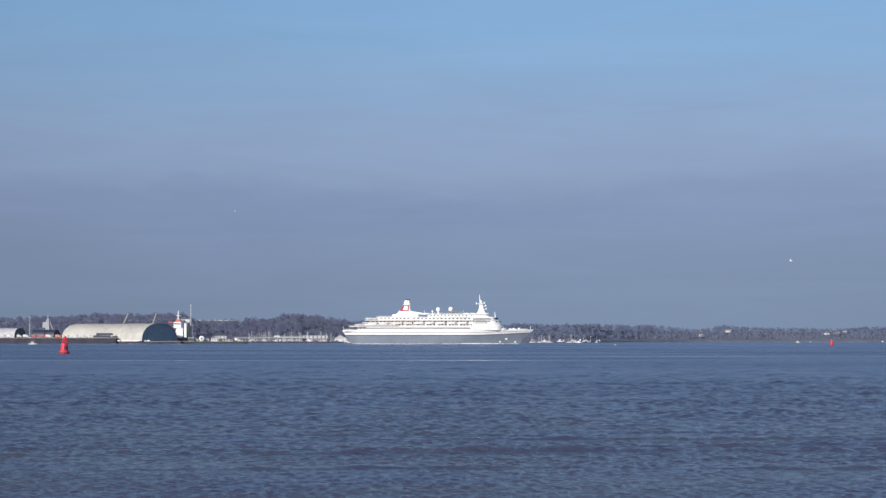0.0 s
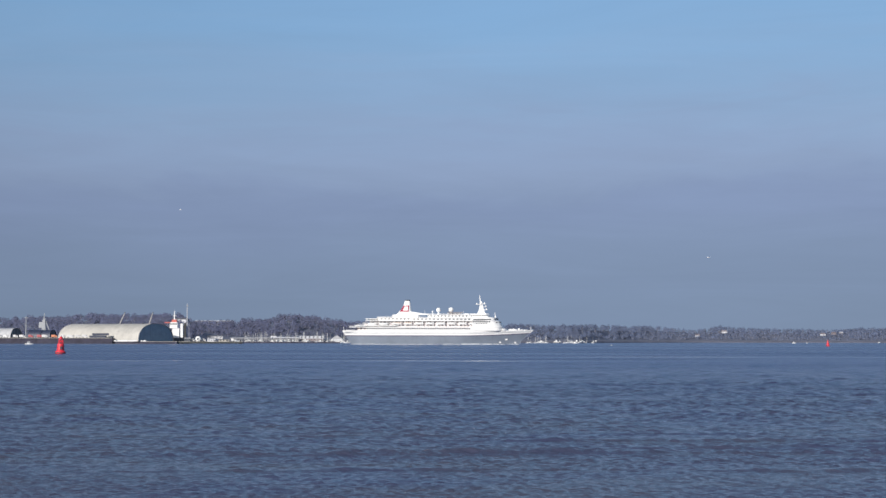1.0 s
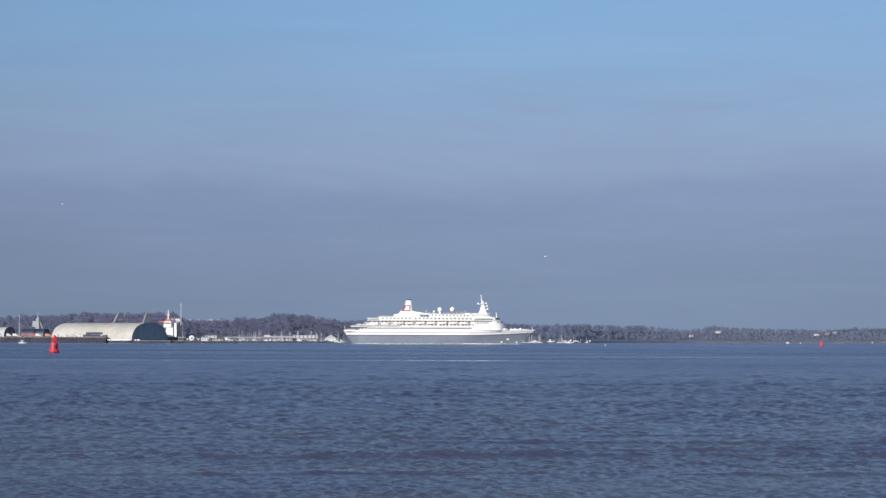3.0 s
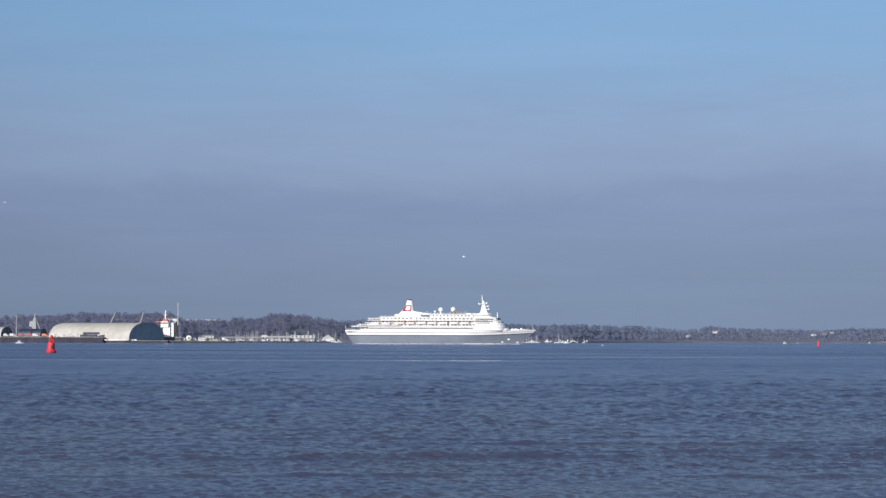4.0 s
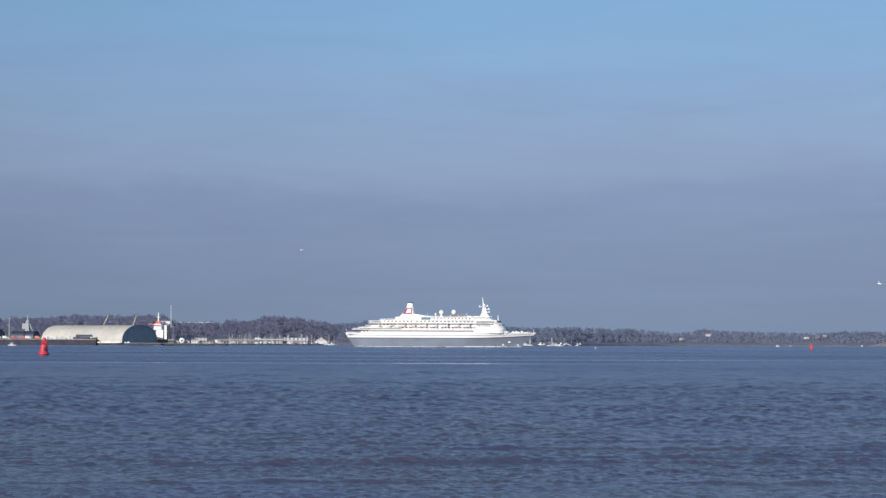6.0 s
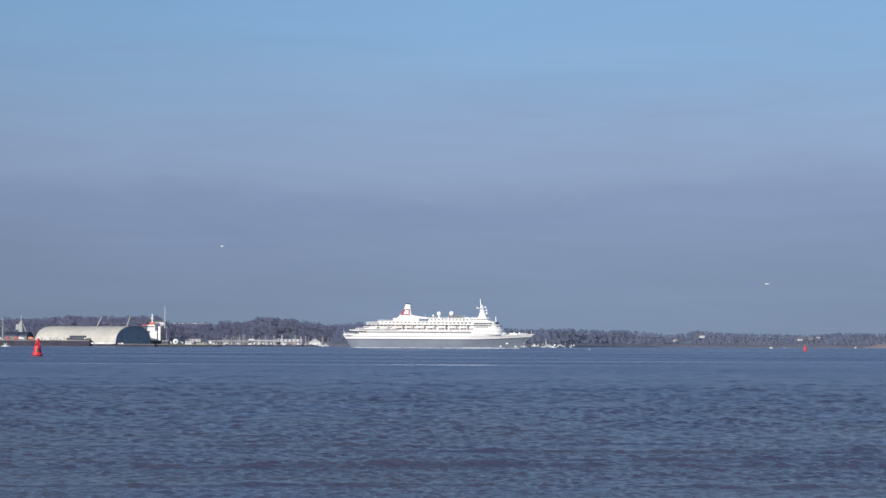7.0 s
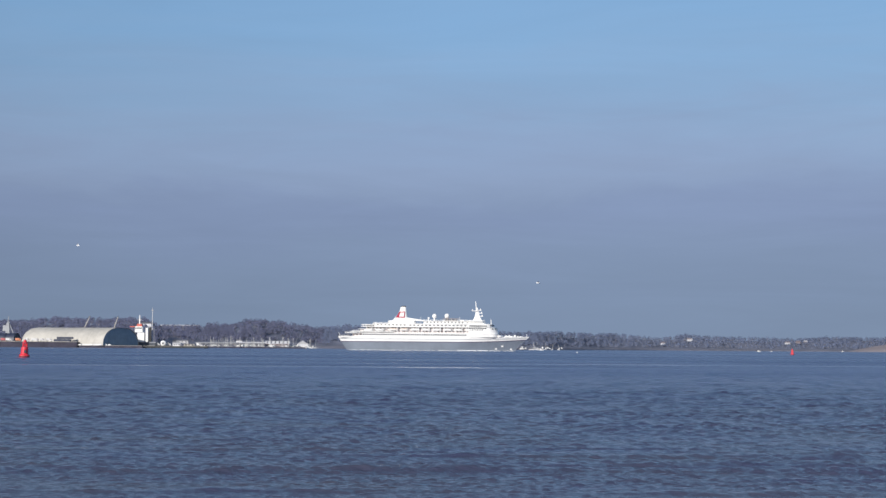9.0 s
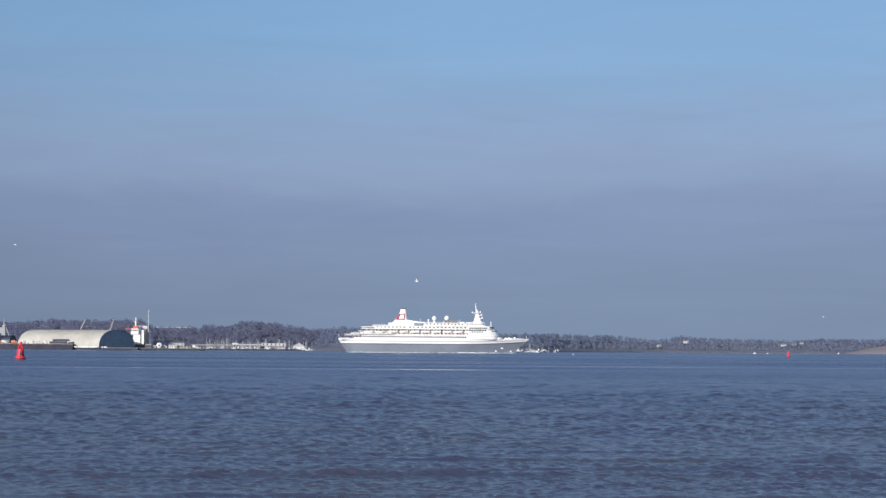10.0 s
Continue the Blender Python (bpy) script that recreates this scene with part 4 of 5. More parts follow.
# near end faces out over the water to the right; long side catches the sun
build_vault_shed(pose(-329.0, 1922, 2.8, 0, 0, 63.7), 114.5, 34.5, 20.6, 11, "long cream fabric barrel-vaulted storage shed on the quay", FABRIC, SHED_END)
build_vault_shed(pose(-497.0, 1945, 6.8, 0, 0, 66), 60, 11.0, 11.4, 6, "pale low barrel-roofed shed beside the quay", PALE_ROOF, DARK_STEEL, False)
build_vault_shed(pose(-458.0, 1962, 6.8, 0, 0, 80), 27, 10.0, 9.6, 4, "dark round-roofed shed behind the quay", CONTAINER_BLUE, CONTAINER_BLUE, False)
build_vault_shed(pose(-515.0, 1978, 6.8, 0, 0, 66), 50, 11.0, 11.0, 5, "pale low barrel-roofed shed beside the quay", PALE_ROOF, DARK_STEEL, False)


def build_vehicle(x, y, z, length, paint, label, name="lorry"):
    v = thing(name, pose(x, y, z), label, name, "vehicles on the quay")
    part("body", Shape().box(-length / 2, length / 2 - 2.2, -1.25, 1.25, 0.9, 3.5, 0.08), paint, v)
    cab = part("cab", Shape().rings([[(length / 2 - 2.0, -1.2, 0.6), (length / 2, -1.2, 0.6), (length / 2, -1.2, 1.6), (length / 2 - 0.5, -1.2, 2.9), (length / 2 - 2.0, -1.2, 2.9)],
                                     [(length / 2 - 2.0, 1.2, 0.6), (length / 2, 1.2, 0.6), (length / 2, 1.2, 1.6), (length / 2 - 0.5, 1.2, 2.9), (length / 2 - 2.0, 1.2, 2.9)]]), paint, v)
    part("side_window", Shape().box(length / 2 - 1.6, length / 2 - 0.5, -1.23, -1.15, 1.7, 2.5), DARK_GLASS, cab)
    wheel = Shape().rod((0, -0.15, 0), (0, 0.15, 0), 0.5, n=12).mesh("wheel")
    for wx in (-length / 2 + 1.2, length / 2 - 1.0):
        for wy in (-1.1, 1.1):
            part("wheel", wheel, RUBBER, v, at=(wx, wy, 0.5))
    return v


def build_container(x, y, z, length, paint, label, rz=0):
    c = thing("shipping_container", pose(x, y, z, 0, 0, rz), label, "container", "containers on the quay")
    part("shell", Shape().box(-length / 2, length / 2, -1.22, 1.22, 0.1, 2.6), paint, c)
    rib = Shape().box(-0.12, 0.12, -1.27, 1.27, 0.15, 2.55).mesh("rib")
    for i in range(int(length)):
        part("rib", rib, paint, c, at=(-length / 2 + 0.5 + i, 0, 0))
    for e in (-length / 2, length / 2):
        part("corner_frame", Shape().box(e - 0.1, e + 0.1, -1.26, 1.26, 0, 2.66), paint, c)


rnd = random.Random(8)
for k in range(13):
    x = -505 + k * 8.9 + rnd.uniform(-2, 2)
    red, warm = k in (4, 5), k == 7
    build_vehicle(x, 1900 + rnd.uniform(0, 8), 6.8, rnd.choice((5.5, 6.5, 8.5)), VAN_RED if red else VAN_ORANGE if warm else VAN_WHITE,
                  "red lorry parked on the quay" if red else "orange lorry parked on the quay" if warm else "white van parked on the quay",
                  "lorry" if red or warm else "van")
for k in range(6):
    build_container(-398 + 6.2 * (k % 3), 1899 + 4 * (k // 3), 6.8, 6.06, CONTAINER_BLUE, "dark blue shipping container on the quay")
for k in range(3):
    build_container(-395 + 6.2 * k, 1901, 9.5, 6.06, CONTAINER_BLUE, "dark blue shipping container stacked on another")


barrier = thing("concrete_barrier", pose(-371, 1895.5, 2.8), "pale concrete barrier along the apron edge", "barrier", "barriers on the apron")
part("block", Shape().rings([[(-1.6, -0.5, 0), (1.6, -0.5, 0), (1.6, 0.5, 0), (-1.6, 0.5, 0)], [(-1.6, -0.35, 0.4), (1.6, -0.35, 0.4), (1.6, 0.35, 0.4), (-1.6, 0.35, 0.4)],
                             [(-1.5, -0.2, 1.3), (1.5, -0.2, 1.3), (1.5, 0.2, 1.3), (-1.5, 0.2, 1.3)]]), GEL_WHITE, barrier)
part("lifting_eye", Shape().rod((-0.3, 0, 1.45), (0.3, 0, 1.45), 0.08), STEEL, barrier)
for k in range(1, 9):
    if k != 5:
        copy_thing(barrier, pose(-371 + k * 4.2, 1895.5, 2.8, 0, 0, rnd.uniform(-4, 4)))


def build_crane(x, y, z, lean):
    c = thing("harbour_crane", pose(x, y, z, 0, 0, 0), "grey harbour crane with a slanted jib behind the shed", "crane", "harbour cranes")
    part("portal", Shape().rod((-4, -4, 0), (-1.5, -1.5, 14), 0.5).rod((4, -4, 0), (1.5, -1.5, 14), 0.5).rod((-4, 4, 0), (-1.5, 1.5, 14), 0.5).rod((4, 4, 0), (1.5, 1.5, 14), 0.5), STEEL, c)
    part("cab", Shape().box(-2.4, 2.4, -2.4, 2.4, 14, 18, 0.2), STEEL, c)
    jib = part("jib", Shape().rod((0, 0, 16), (lean, 0, 36.6), 0.95, 0.6, 4), CONCRETE, c)
    part("sheave", Shape().rod((lean, -0.6, 36.4), (lean, 0.6, 36.4), 0.8, n=10), DARK_STEEL, jib)


build_crane(-400.7, 2060, 2.0, 9.4)
build_crane(-363.3, 2060, 2.0, 6.7)


def build_tower():
    c = thing("grab_crane", pose(-474, 1985, 6.8), "grey quayside grab crane with its jib lowered", "crane", "harbour cranes")
    part("tower", Shape().rings([[(-3, -3, 0), (3, -3, 0), (3, 3, 0), (-3, 3, 0)], [(-1.6, -1.6, 22), (1.6, -1.6, 22), (1.6, 1.6, 22), (-1.6, 1.6, 22)]]), STEEL, c)
    part("machine_house", Shape().box(-6, 0.5, -2, 2, 12, 19, 0.4), STEEL, c)
    part("mast_head", Shape().rod((0, 0, 22), (0.5, 0, 30), 0.9, 0.3), STEEL, c)
    part("jib", Shape().rod((1, 0, 23), (8, 0, 5), 0.8, 0.5, 4), STEEL, c)


build_tower()


def build_pole(x, y, z, h, r, label, name="mast", paint=STEEL):
    p = thing(name, pose(x, y, z), label, "mast")
    part("pole", Shape().rod((0, 0, 0), (0, 0, h), r, r * 0.55, 8), paint, p)
    part("head", Shape().box(-r * 2.2, r * 2.2, -r, r, h * 0.93, h * 0.95), STEEL, p)
    part("footing", Shape().box(-r * 3, r * 3, -r * 3, r * 3, -0.6, 0.5), CONCRETE, p)
    return p


build_pole(-483, 1935, 6.8, 25, 0.9, "tall grey lattice mast on the quay", "quay_mast")
build_pole(-303.3, 1990, 2.0, 46, 0.65, "tall slender white radio mast behind the quay", "radio_mast", VAN_WHITE)
build_pole(-304, 2010, 2.0, 22, 0.35, "slender grey pole behind the quay", "radio_mast")


def build_coaster():
    """The white bridge of a cargo vessel that lies behind the shed."""
    s = thing("cargo_vessel", pose(-318, 1975, 0), "white bridge of a moored cargo vessel with orange lifeboat", "cargo ship")
    part("hull", Shape().rings([[(-24, -6, -2), (16, -6, -2), (16, 6, -2), (-24, 6, -2)], [(-26, -6.5, 7), (17, -6.5, 7), (17, 6.5, 7), (-26, 6.5, 7)]]), DARK_STEEL, s, "dark hull")
    part("accommodation", Shape().box(0, 8.6, -6, 6, 7, 18.5, 0.2), SHIP_WHITE, s)
    br = part("bridge", Shape().box(-2.6, 6.4, -7, 7, 18.5, 25.5, 0.3), SHIP_WHITE, s)
    for i in range(5):
        part("window", Shape().box(-2.0 + i * 1.6, -0.9 + i * 1.6, -7.05, -6.7, 22.6, 24.2), DARK_GLASS, br)
    part("aft_house", Shape().box(9.4, 12.6, -4, 4, 7, 24, 0.3), SHIP_WHITE, s)
    part("funnel", Shape().box(13.2, 16, -2, 2, 6.8, 24.5, 0.3), BLACK, s, "dark funnel")
    part("lifeboat", lifeboat_meshes()[1].copy(), ORANGE, s, "orange lifeboat", at=(-4.5, -5, 24.4))
    part("orange_deckhouse", Shape().box(-1, 5.5, -5, 5, 25.5, 28.6, 0.8), ORANGE, s, "orange deckhouse")
    part("mast", Shape().rod((2, 0, 28), (2, 0, 39), 0.9, 0.5), SHIP_WHITE, s)
    part("radar_arm", Shape().box(-0.3, 4.2, -0.4, 0.4, 33, 33.5), SHIP_WHITE, s)


build_coaster()


def build_tank(x, y, z, r, length):
    t = thing("storage_tank", pose(x, y, z), "white round-ended storage tank on the pier", "tank")
    part("vessel", Shape().rings([[(r * q * math.cos(2 * math.pi * k / 18), yy, r + r * q * math.sin(2 * math.pi * k / 18)) for k in range(18)]
                                  for q, yy in ((0.4, -0.8), (0.85, -0.4), (1, 0), (1, length), (0.5, length + 0.8))]), GEL_WHITE, t, smooth=True)
    part("hatch", Shape().rod((0, -0.95, r), (0, -0.6, r), r * 0.38, n=14), DARK_STEEL, t)
    for yy in (1.0, length - 1.0):
        part("cradle", Shape().box(-r * 0.8, r * 0.8, yy - 0.3, yy + 0.3, -0.1, r * 0.5), CONCRETE, t)


build_tank(-277.5, 1903, 2.8, 3.0, 6)


def build_hut(x, y, z, w, d, h, roof_h, wall, roof, label, name="hut", group="", windows=3, roof_lights=0, turn=0):
    hut = thing(name, pose(x, y, z, 0, 0, turn), label, name.replace("_", " "), group)
    walls = part("wall", Shape().box(-w / 2, w / 2, -d / 2, d / 2, -0.5, h), wall, hut)
    roof_part = part("roof", Shape().rings([[(-w / 2 - 0.3, -d / 2 - 0.4, h), (-w / 2 - 0.3, 0, h + roof_h), (-w / 2 - 0.3, d / 2 + 0.4, h)],
                                [(w / 2 + 0.3, -d / 2 - 0.4, h), (w / 2 + 0.3, 0, h + roof_h), (w / 2 + 0.3, d / 2 + 0.4, h)]]), roof, hut)
    for i in range(roof_lights):
        # glazed strips let into the near roof slope
        x = -w / 2 + w * (i + 0.5) / roof_lights
        run = d / 2 + 0.4
        strip = Shape().rings([[(x - w * 0.16 / roof_lights, -run + run * k, h + roof_h * k + o) for k, o in ((0.12, 0.02), (0.12, 0.14), (0.88, 0.14), (0.88, 0.02))],
                               [(x + w * 0.16 / roof_lights, -run + run * k, h + roof_h * k + o) for k, o in ((0.12, 0.02), (0.12, 0.14), (0.88, 0.14), (0.88, 0.02))]])
        part("roof_light", strip, SLATE, roof_part)
    ww = min(1.4, w / (windows * 2 + 1))
    pane = Shape().box(-ww / 2, ww / 2, -0.06, 0.06, -0.6, 0.6).mesh("window")
    for i in range(windows):
        part("window", pane, DARK_GLASS, walls, at=(-w / 2 + w * (i + 0.7) / (windows + 0.4), -d / 2 - 0.03, h * 0.55))
    part("door", Shape().box(w * 0.36, w * 0.36 + 1.0, -d / 2 - 0.08, -d / 2, -0.3, 1.8), DARK_STEEL, walls)
    return hut


build_hut(-262, 1905, 2.7, 9, 5, 3.0, 1.2, RENDER_WALL, PALE_ROOF, "small white hut on the pier")
build_hut(-248, 1907, 2.7, 12, 4, 2.2, 0.8, CONCRETE, SLATE, "low grey hut on the pier")
build_hut(-290, 1907, 2.7, 7, 5, 3.4, 1.0, DARK_STEEL, PALE_ROOF, "dark metal hut on the pier")
for k in range(5):
    build_vehicle(-285 + k * 12 + rnd.uniform(-2, 2), 1909.5, 2.7, 5.0, VAN_WHITE, "white van parked on the pier", "van")

# ---- marina ----
def ground_z(x, y):
    u = x / y
    return land_point(u, (y - lerp_table(SHORE, u)) / lerp_table(DEPTH, u))[2]


# slate walls of the first two stand in for boats in shade before them
for x, y, w, d, h, rh, wall, roof, label, name, n in (
        (-294, 2590, 66, 10, 2.6, 1.4, SLATE, PALE_ROOF, "long low marina workshop with a pale roof", "workshop", 8),
        (-241, 2605, 42, 10, 3.2, 1.6, SLATE, RENDER_WALL, "low boat store with a white roof", "boat_store", 5),
        (-262, 2618, 9, 8, 6.5, 1.6, RENDER_WALL, SLATE, "white two-storey harbour office", "office", 2),
        (-202, 2622, 38, 16, 3.4, 4.2, BRICK, RENDER_WALL, "white gabled boat shed with a ridged roof", "boat_shed", 7),
        (-346, 2560, 24, 10, 3.4, 1.6, PALE_ROOF, SLATE, "low grey marina shed", "boat_shed", 4),
        (-163, 2640, 12, 18, 3.6, 6.0, RENDER_WALL, PALE_ROOF, "white gabled clubhouse beside the marina", "clubhouse", 4)):
    build_hut(x, y, ground_z(x, y) - 0.2, w, d, h, rh, wall, roof, label, name, windows=n, roof_lights=6 if name == "boat_shed" and w > 30 else 0, turn=90 if name == "clubhouse" else 0)
build_hut(-400.5, 2951, land_point(-0.1357, 0.97)[2] - 1, 68, 14, 39.4 - land_point(-0.1357, 0.97)[2], 1.5, SLATE, RENDER_WALL, "long low building with a pale roof on the hill", "school_building", windows=9)
build_hut(-408, 2600, land_point(-0.157, 0.694)[2] - 1, 22, 12, 8.0, 2.5, RENDER_WALL, SLATE, "white house among the trees", "house", windows=4)


def yacht_meshes():
    hull = Shape()
    rings = []
    for x, w, zb in ((-4.6, 1.0, 0.1), (-3, 1.45, -0.35), (0, 1.7, -0.5), (2.6, 1.2, -0.35), (4.6, 0.35, 0.0), (5.4, 0.04, 0.5)):
        rings.append([(x, -w, 1.15), (x, -w * 0.8, 0.3), (x, 0, zb), (x, w * 0.8, 0.3), (x, w, 1.15)])
    hull.rings(rings)
    cabin = Shape().rings([[(-1.8, -1.0, 1.1), (2.4, -0.7, 1.1), (2.4, 0.7, 1.1), (-1.8, 1.0, 1.1)], [(-1.6, -0.8, 1.8), (1.4, -0.5, 1.7), (1.4, 0.5, 1.7), (-1.6, 0.8, 1.8)]])
    rig = Shape().rod((0.8, 0, 1.5), (0.8, 0, 14.5), 0.24, 0.17, 6)
    boom = Shape().rod((0.8, 0, 2.4), (-3.4, 0, 2.5), 0.16, 0.14, 6)
    return hull.mesh("hull", True), cabin.mesh("cabin"), rig.mesh("mast"), boom.mesh("boom")


def build_yacht():
    y = thing("yacht", Matrix(), "white sailing yacht with a bare mast, moored in the marina", "sailing yacht", "yachts in the marina")
    hull, cabin, rig, boom = yacht_meshes()
    part("hull", hull, GEL_WHITE, y)
    part("cabin", cabin, GEL_WHITE, y)
    m = part("mast", rig, SPAR, y)
    part("boom", boom, SPAR, m)
    part("spreader", Shape().box(0.74, 0.86, -0.9, 0.9, 7.4, 7.5), SPAR, m)
    part("stay", Shape().rod((0.8, 0, 13.3), (5.2, 0, 1.3), 0.03, n=3), SPAR, m)
    return y


def build_breakwater():
    b = thing("breakwater", Matrix(), "low dark timber and rock breakwater before the marina", "breakwater", kind="structure")
    part("wall", Shape().rings([[(-352, 2476, -1), (-352, 2482, -1), (-352, 2480.5, 2.2), (-352, 2477.5, 2.2)], [(-150, 2496, -1), (-150, 2502, -1), (-150, 2500.5, 2.0), (-150, 2497.5, 2.0)]]), QUAY, b)
    pile = Shape().rod((0, 0, -2), (0, 0, 3.4), 0.35, 0.3, 6).mesh("pile")
    for i in range(26):
        part("pile", pile, QUAY, b, at=(-350 + i * 8, 2475.5 + i * 0.8, 0))


build_breakwater()
first = build_yacht()
first.matrix_basis = pose(-140, 2575, 0, 0, 0, 25)
spots = []
for k in range(52):
    u = rnd.uniform(-0.118, -0.056)
    spots.append((u, lerp_table(SHORE, u) - rnd.uniform(6, 40)))
for k in range(23):
    u = rnd.uniform(0.0505, 0.0645) if k < 13 else rnd.uniform(0.0735, 0.0795) if k < 20 else rnd.uniform(0.08, 0.097)
    spots.append((u, lerp_table(SHORE, u) - rnd.uniform(8, 60)))
for u, y in spots:
    s = rnd.uniform(0.7, 1.25) if u < 0 else rnd.uniform(0.6, 1.05)
    copy_thing(first, pose(u * y, y, 0, rnd.uniform(-2, 2), 0, rnd.uniform(-60, 60)) @ Matrix.Scale(s, 4))


def build_motorboat(m, label):
    b = thing("motorboat", m, label, "motorboat", "small moored boats")
    part("hull", Shape().rings([[(x, -w, 0.9), (x, -w * 0.8, 0), (x, 0, -0.3), (x, w * 0.8, 0), (x, w, 0.9)] for x, w in ((-2.8, 1.1), (0, 1.2), (1.8, 0.8), (3.0, 0.08))]), GEL_WHITE, b)
    cab = part("wheelhouse", Shape().box(-1.2, 0.8, -0.8, 0.8, 0.8, 2.2, 0.15), GEL_WHITE, b)
    part("windscreen", Shape().box(-0.9, 0.5, -0.83, 0.83, 1.5, 1.9), DARK_GLASS, cab)
    part("outboard", Shape().box(-3.2, -2.7, -0.25, 0.25, 0.2, 1.4, 0.05), BLACK, b)
    return b


for x, y, r in ((-363, 1465, 15), (-196, 2500, 30), (213, 2600, -20), (600, 2800, 10), (930, 3500, 40), (-300, 2540, 70), (-230, 2550, 10), (-170, 2530, -40), (912, 4260, 0)):
    build_motorboat(pose(x, y, 0, 0, 0, r) @ Matrix.Scale(1.25, 4), "small white motorboat at its mooring")


hard = build_motorboat(pose(-330, 2560, 3.0, 0, 0, 20), "small white boat laid up on the hard")
for k in range(66):
    u = rnd.uniform(-0.138, -0.055) if k < 54 else rnd.uniform(0.055, 0.098)
    y = lerp_table(SHORE, u) + rnd.uniform(4, 22)
    s = (y - lerp_table(SHORE, u)) / lerp_table(DEPTH, u)
    copy_thing(hard, pose(u * y, y, land_point(u, s)[2] + 0.2, 0, 0, rnd.uniform(0, 360)) @ Matrix.Scale(rnd.uniform(0.9, 1.6), 4))


def build_mooring(x, y, r):
    b = thing("mooring_buoy", pose(x, y, 0), "small pale mooring buoy on the water", "buoy", "mooring buoys")
    part("ball", Shape().turned([(max(r * math.cos(t), 0.02), r * 0.5 + r * math.sin(t)) for t in np.linspace(-1.5, 1.56, 9)], n=14), GEL_WHITE, b, smooth=True)
    part("ring", Shape().rod((0, -0.1, r * 1.4), (0, 0.1, r * 1.4), 0.2, n=8), STEEL, b)


build_mooring(133, 1280, 0.55)
build_mooring(655, 2950, 1.2)

# ---- houses on the far shore ----
for u, s, w, wall, roof, label in (
        (0.1555, 0.42, 22, RENDER_WALL, TILE_ROOF, "white rendered house on the far shore"),
        (0.1715, 0.62, 30, RENDER_WALL, BRICK, "long pale house with a pinkish roof among trees on the ridge"),
        (0.1685, 0.60, 14, BRICK, SLATE, "brick outbuilding beside the ridge house"),
        (0.231, 0.55, 26, RENDER_WALL, TILE_ROOF, "pale house with a clay roof on the far slope"),
        (0.2375, 0.62, 24, BRICK, TILE_ROOF, "large brick house with a clay tile roof"),
        (0.242, 0.64, 18, BRICK, PALE_ROOF, "house with a pale roof on the far slope")):
    hx, hy, hz = land_point(u, s)
    build_hut(hx, hy - 14, hz + 4.0, w * 0.5, 10, 4.0, 3.2, wall, roof, label, "house", "houses on the shore", 5)


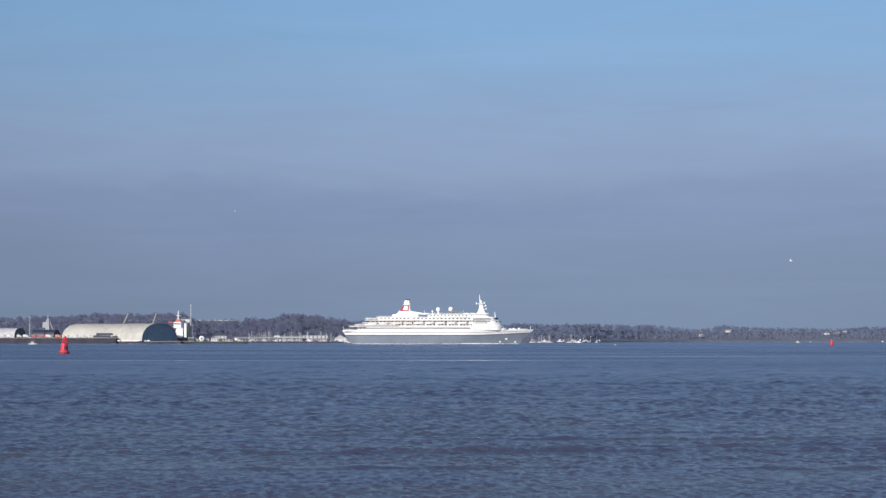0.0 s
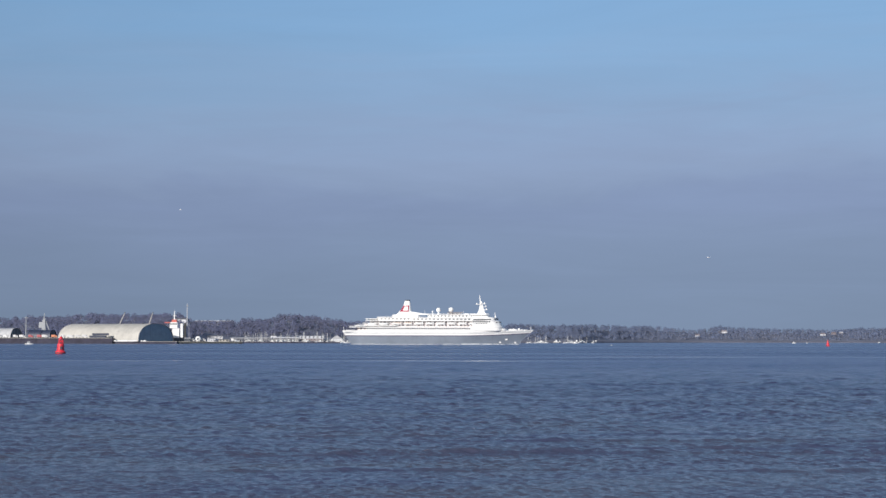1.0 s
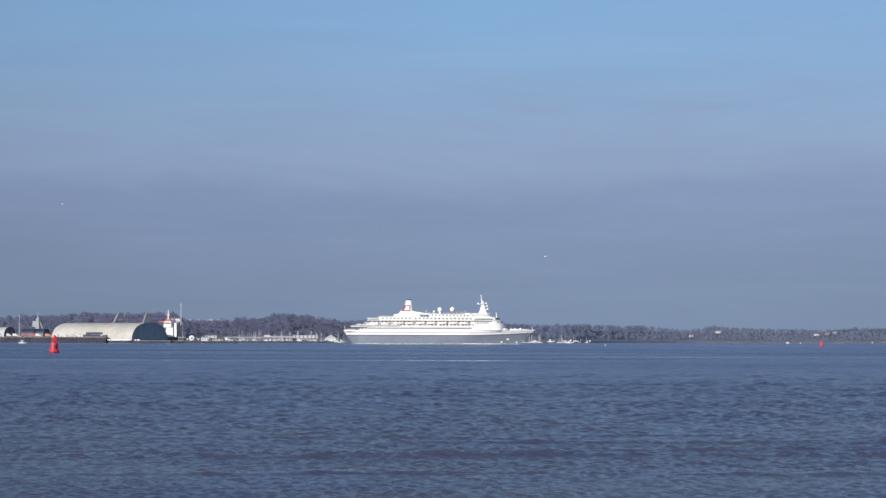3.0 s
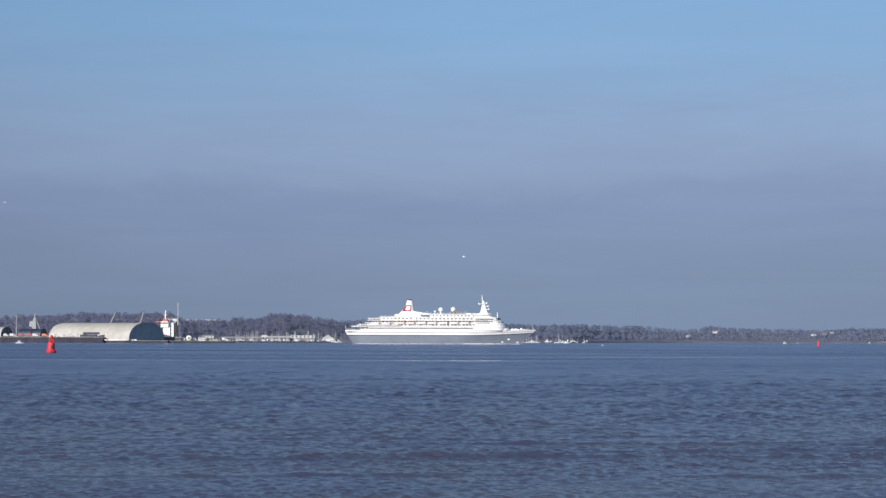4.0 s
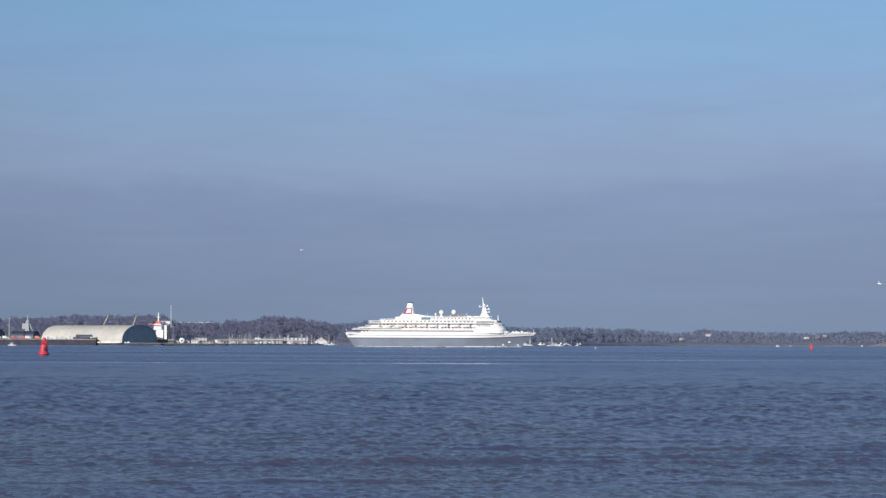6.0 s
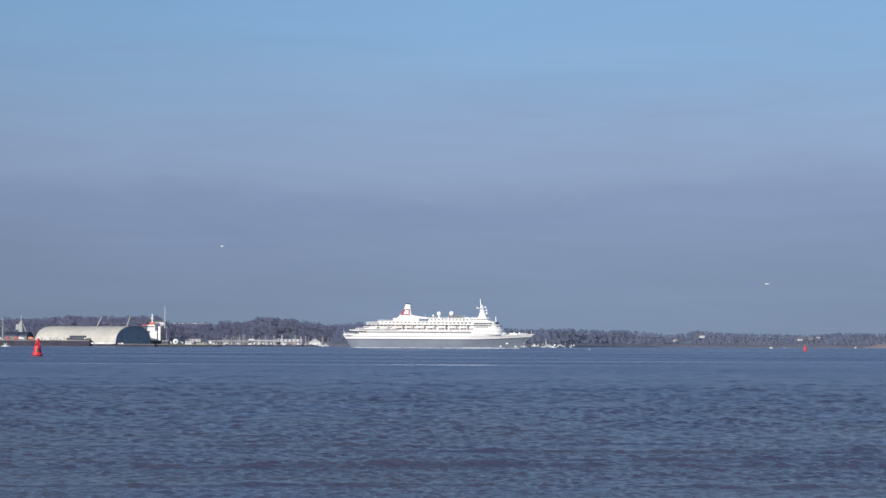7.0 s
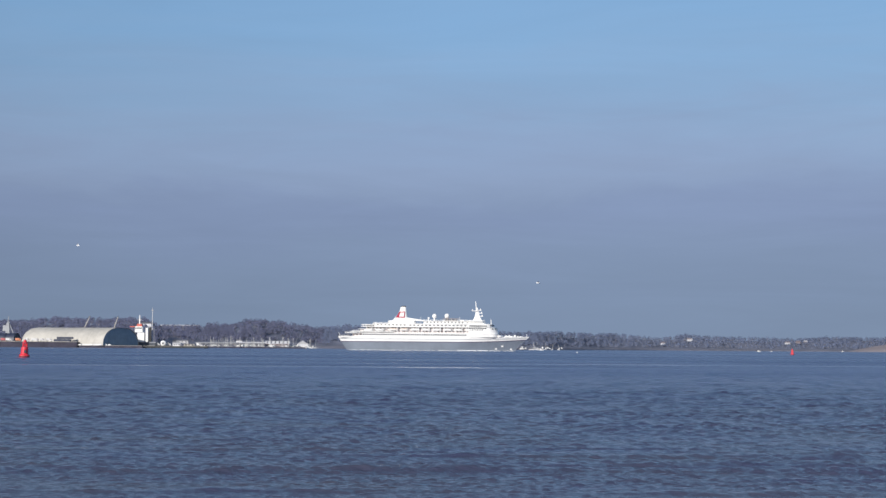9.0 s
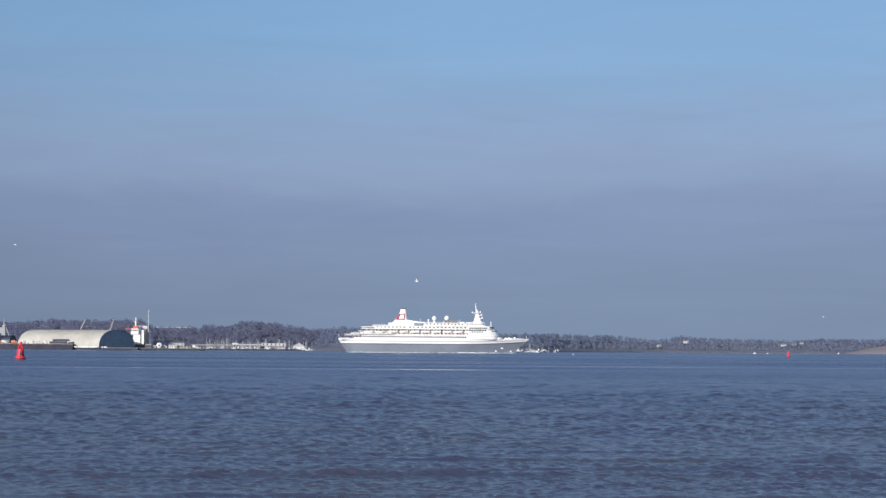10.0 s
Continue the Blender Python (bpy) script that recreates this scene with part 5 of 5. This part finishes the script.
# ---- gulls ----
def build_gull(label, name="gull"):
    g = thing(name, pose(0, 300, 30), label, "gull", "gulls in flight")
    body = Shape()
    body.rings([[(x, w * math.cos(2 * math.pi * k / 8), h + w * math.sin(2 * math.pi * k / 8)) for k in range(8)]
                for x, w, h in ((-0.27, 0.02, 0.03), (-0.2, 0.055, 0.02), (-0.08, 0.08, 0), (0.06, 0.065, 0.0), (0.2, 0.03, 0.01), (0.27, 0.012, 0.02))])
    part("body", body, FEATHER_WHITE, g, smooth=True)
    part("tail", Shape().rings([[(0.22, -0.03, 0.01), (0.22, 0.03, 0.01), (0.22, 0.03, 0.025), (0.22, -0.03, 0.025)], [(0.36, -0.08, 0.01), (0.36, 0.08, 0.01), (0.36, 0.08, 0.018), (0.36, -0.08, 0.018)]]), FEATHER_WHITE, g)
    part("beak", Shape().rod((-0.27, 0, 0.03), (-0.33, 0, 0.02), 0.014, 0.004), ORANGE, g)
    wings = []
    for side in (-1, 1):
        w = Shape()
        w.rings([[(-0.1 + dx, side * y, z + t) for dx, t in ((0, 0), (c * 0.4, 0.012), (c, 0.004), (c * 0.4, -0.008))]
                 for y, z, c, dx0 in ((0.03, 0.02, 0.2, 0), (0.22, 0.06, 0.19, 0), (0.4, 0.05, 0.13, 0), (0.56, 0.02, 0.03, 0))])
        wings.append(part("wing", w, FEATHER_WHITE, g, "white wing with a pale grey back"))
    return g, wings


GULLS = [build_gull("white gull gliding high over the estuary"), build_gull("white gull flying low across the estuary"),
         build_gull("white gull beating fast over the water"), build_gull("white gull flying low near the far shore")]


# ---- what moves ----
def motions():
    walk(SHIP, [(t, pose(-108.9 + 4.0 * t, 1781.6, 0)) for t in (0.0, 2.5, 5.0, 7.5, 10.0)])
    walk(WATER_SHEET, [(0.0, pose(0, 0, 0)), (5.0, pose(-1.3, -3.0, 0)), (10.0, pose(-2.6, -6.0, 0))])
    flights = (
        (390, [(0.0, -0.1258, 0.0784), (1.0, -0.1569, 0.0795), (2.0, -0.1911, 0.0810), (4.0, -0.258, 0.083), (10.0, -0.46, 0.09)]),
        (280, [(0.0, 0.2108, 0.0482), (1.0, 0.1630, 0.0507), (2.0, 0.1161, 0.0510), (4.0, 0.0201, 0.0507), (4.5, -0.0032, 0.0504),
               (5.5, -0.0507, 0.0537), (7.0, -0.1183, 0.0589), (8.0, -0.1592, 0.0589), (9.0, -0.1980, 0.0595), (10.0, -0.2332, 0.0610)]),
        (205, [(0.0, 0.665, 0.034), (5.0, 0.342, 0.0365), (7.0, 0.2120, 0.0377), (8.0, 0.1477, 0.0383), (9.0, 0.0799, 0.0394), (9.5, 0.0452, 0.0408), (10.0, 0.0090, 0.0410)]),
        (300, [(0.0, 0.69, 0.012), (5.0, 0.472, 0.015), (9.5, 0.2779, 0.0197), (10.0, 0.2565, 0.0215)]))
    for k, ((gull, wings), (far, rows)) in enumerate(zip(GULLS, flights)):
        walk(gull, [(t, pose(u * far, far, EYE.z + v * far, 4 * math.sin(t + k), 3, 6 * math.sin(0.6 * t + k))) for t, u, v in rows])
        for side, wing in zip((-1, 1), wings):
            walk(wing, [(i / 10, pose(0, 0, 0, side * (8 + 32 * math.sin(i * 1.75 + k * 1.3)))) for i in range(101)])


motions()
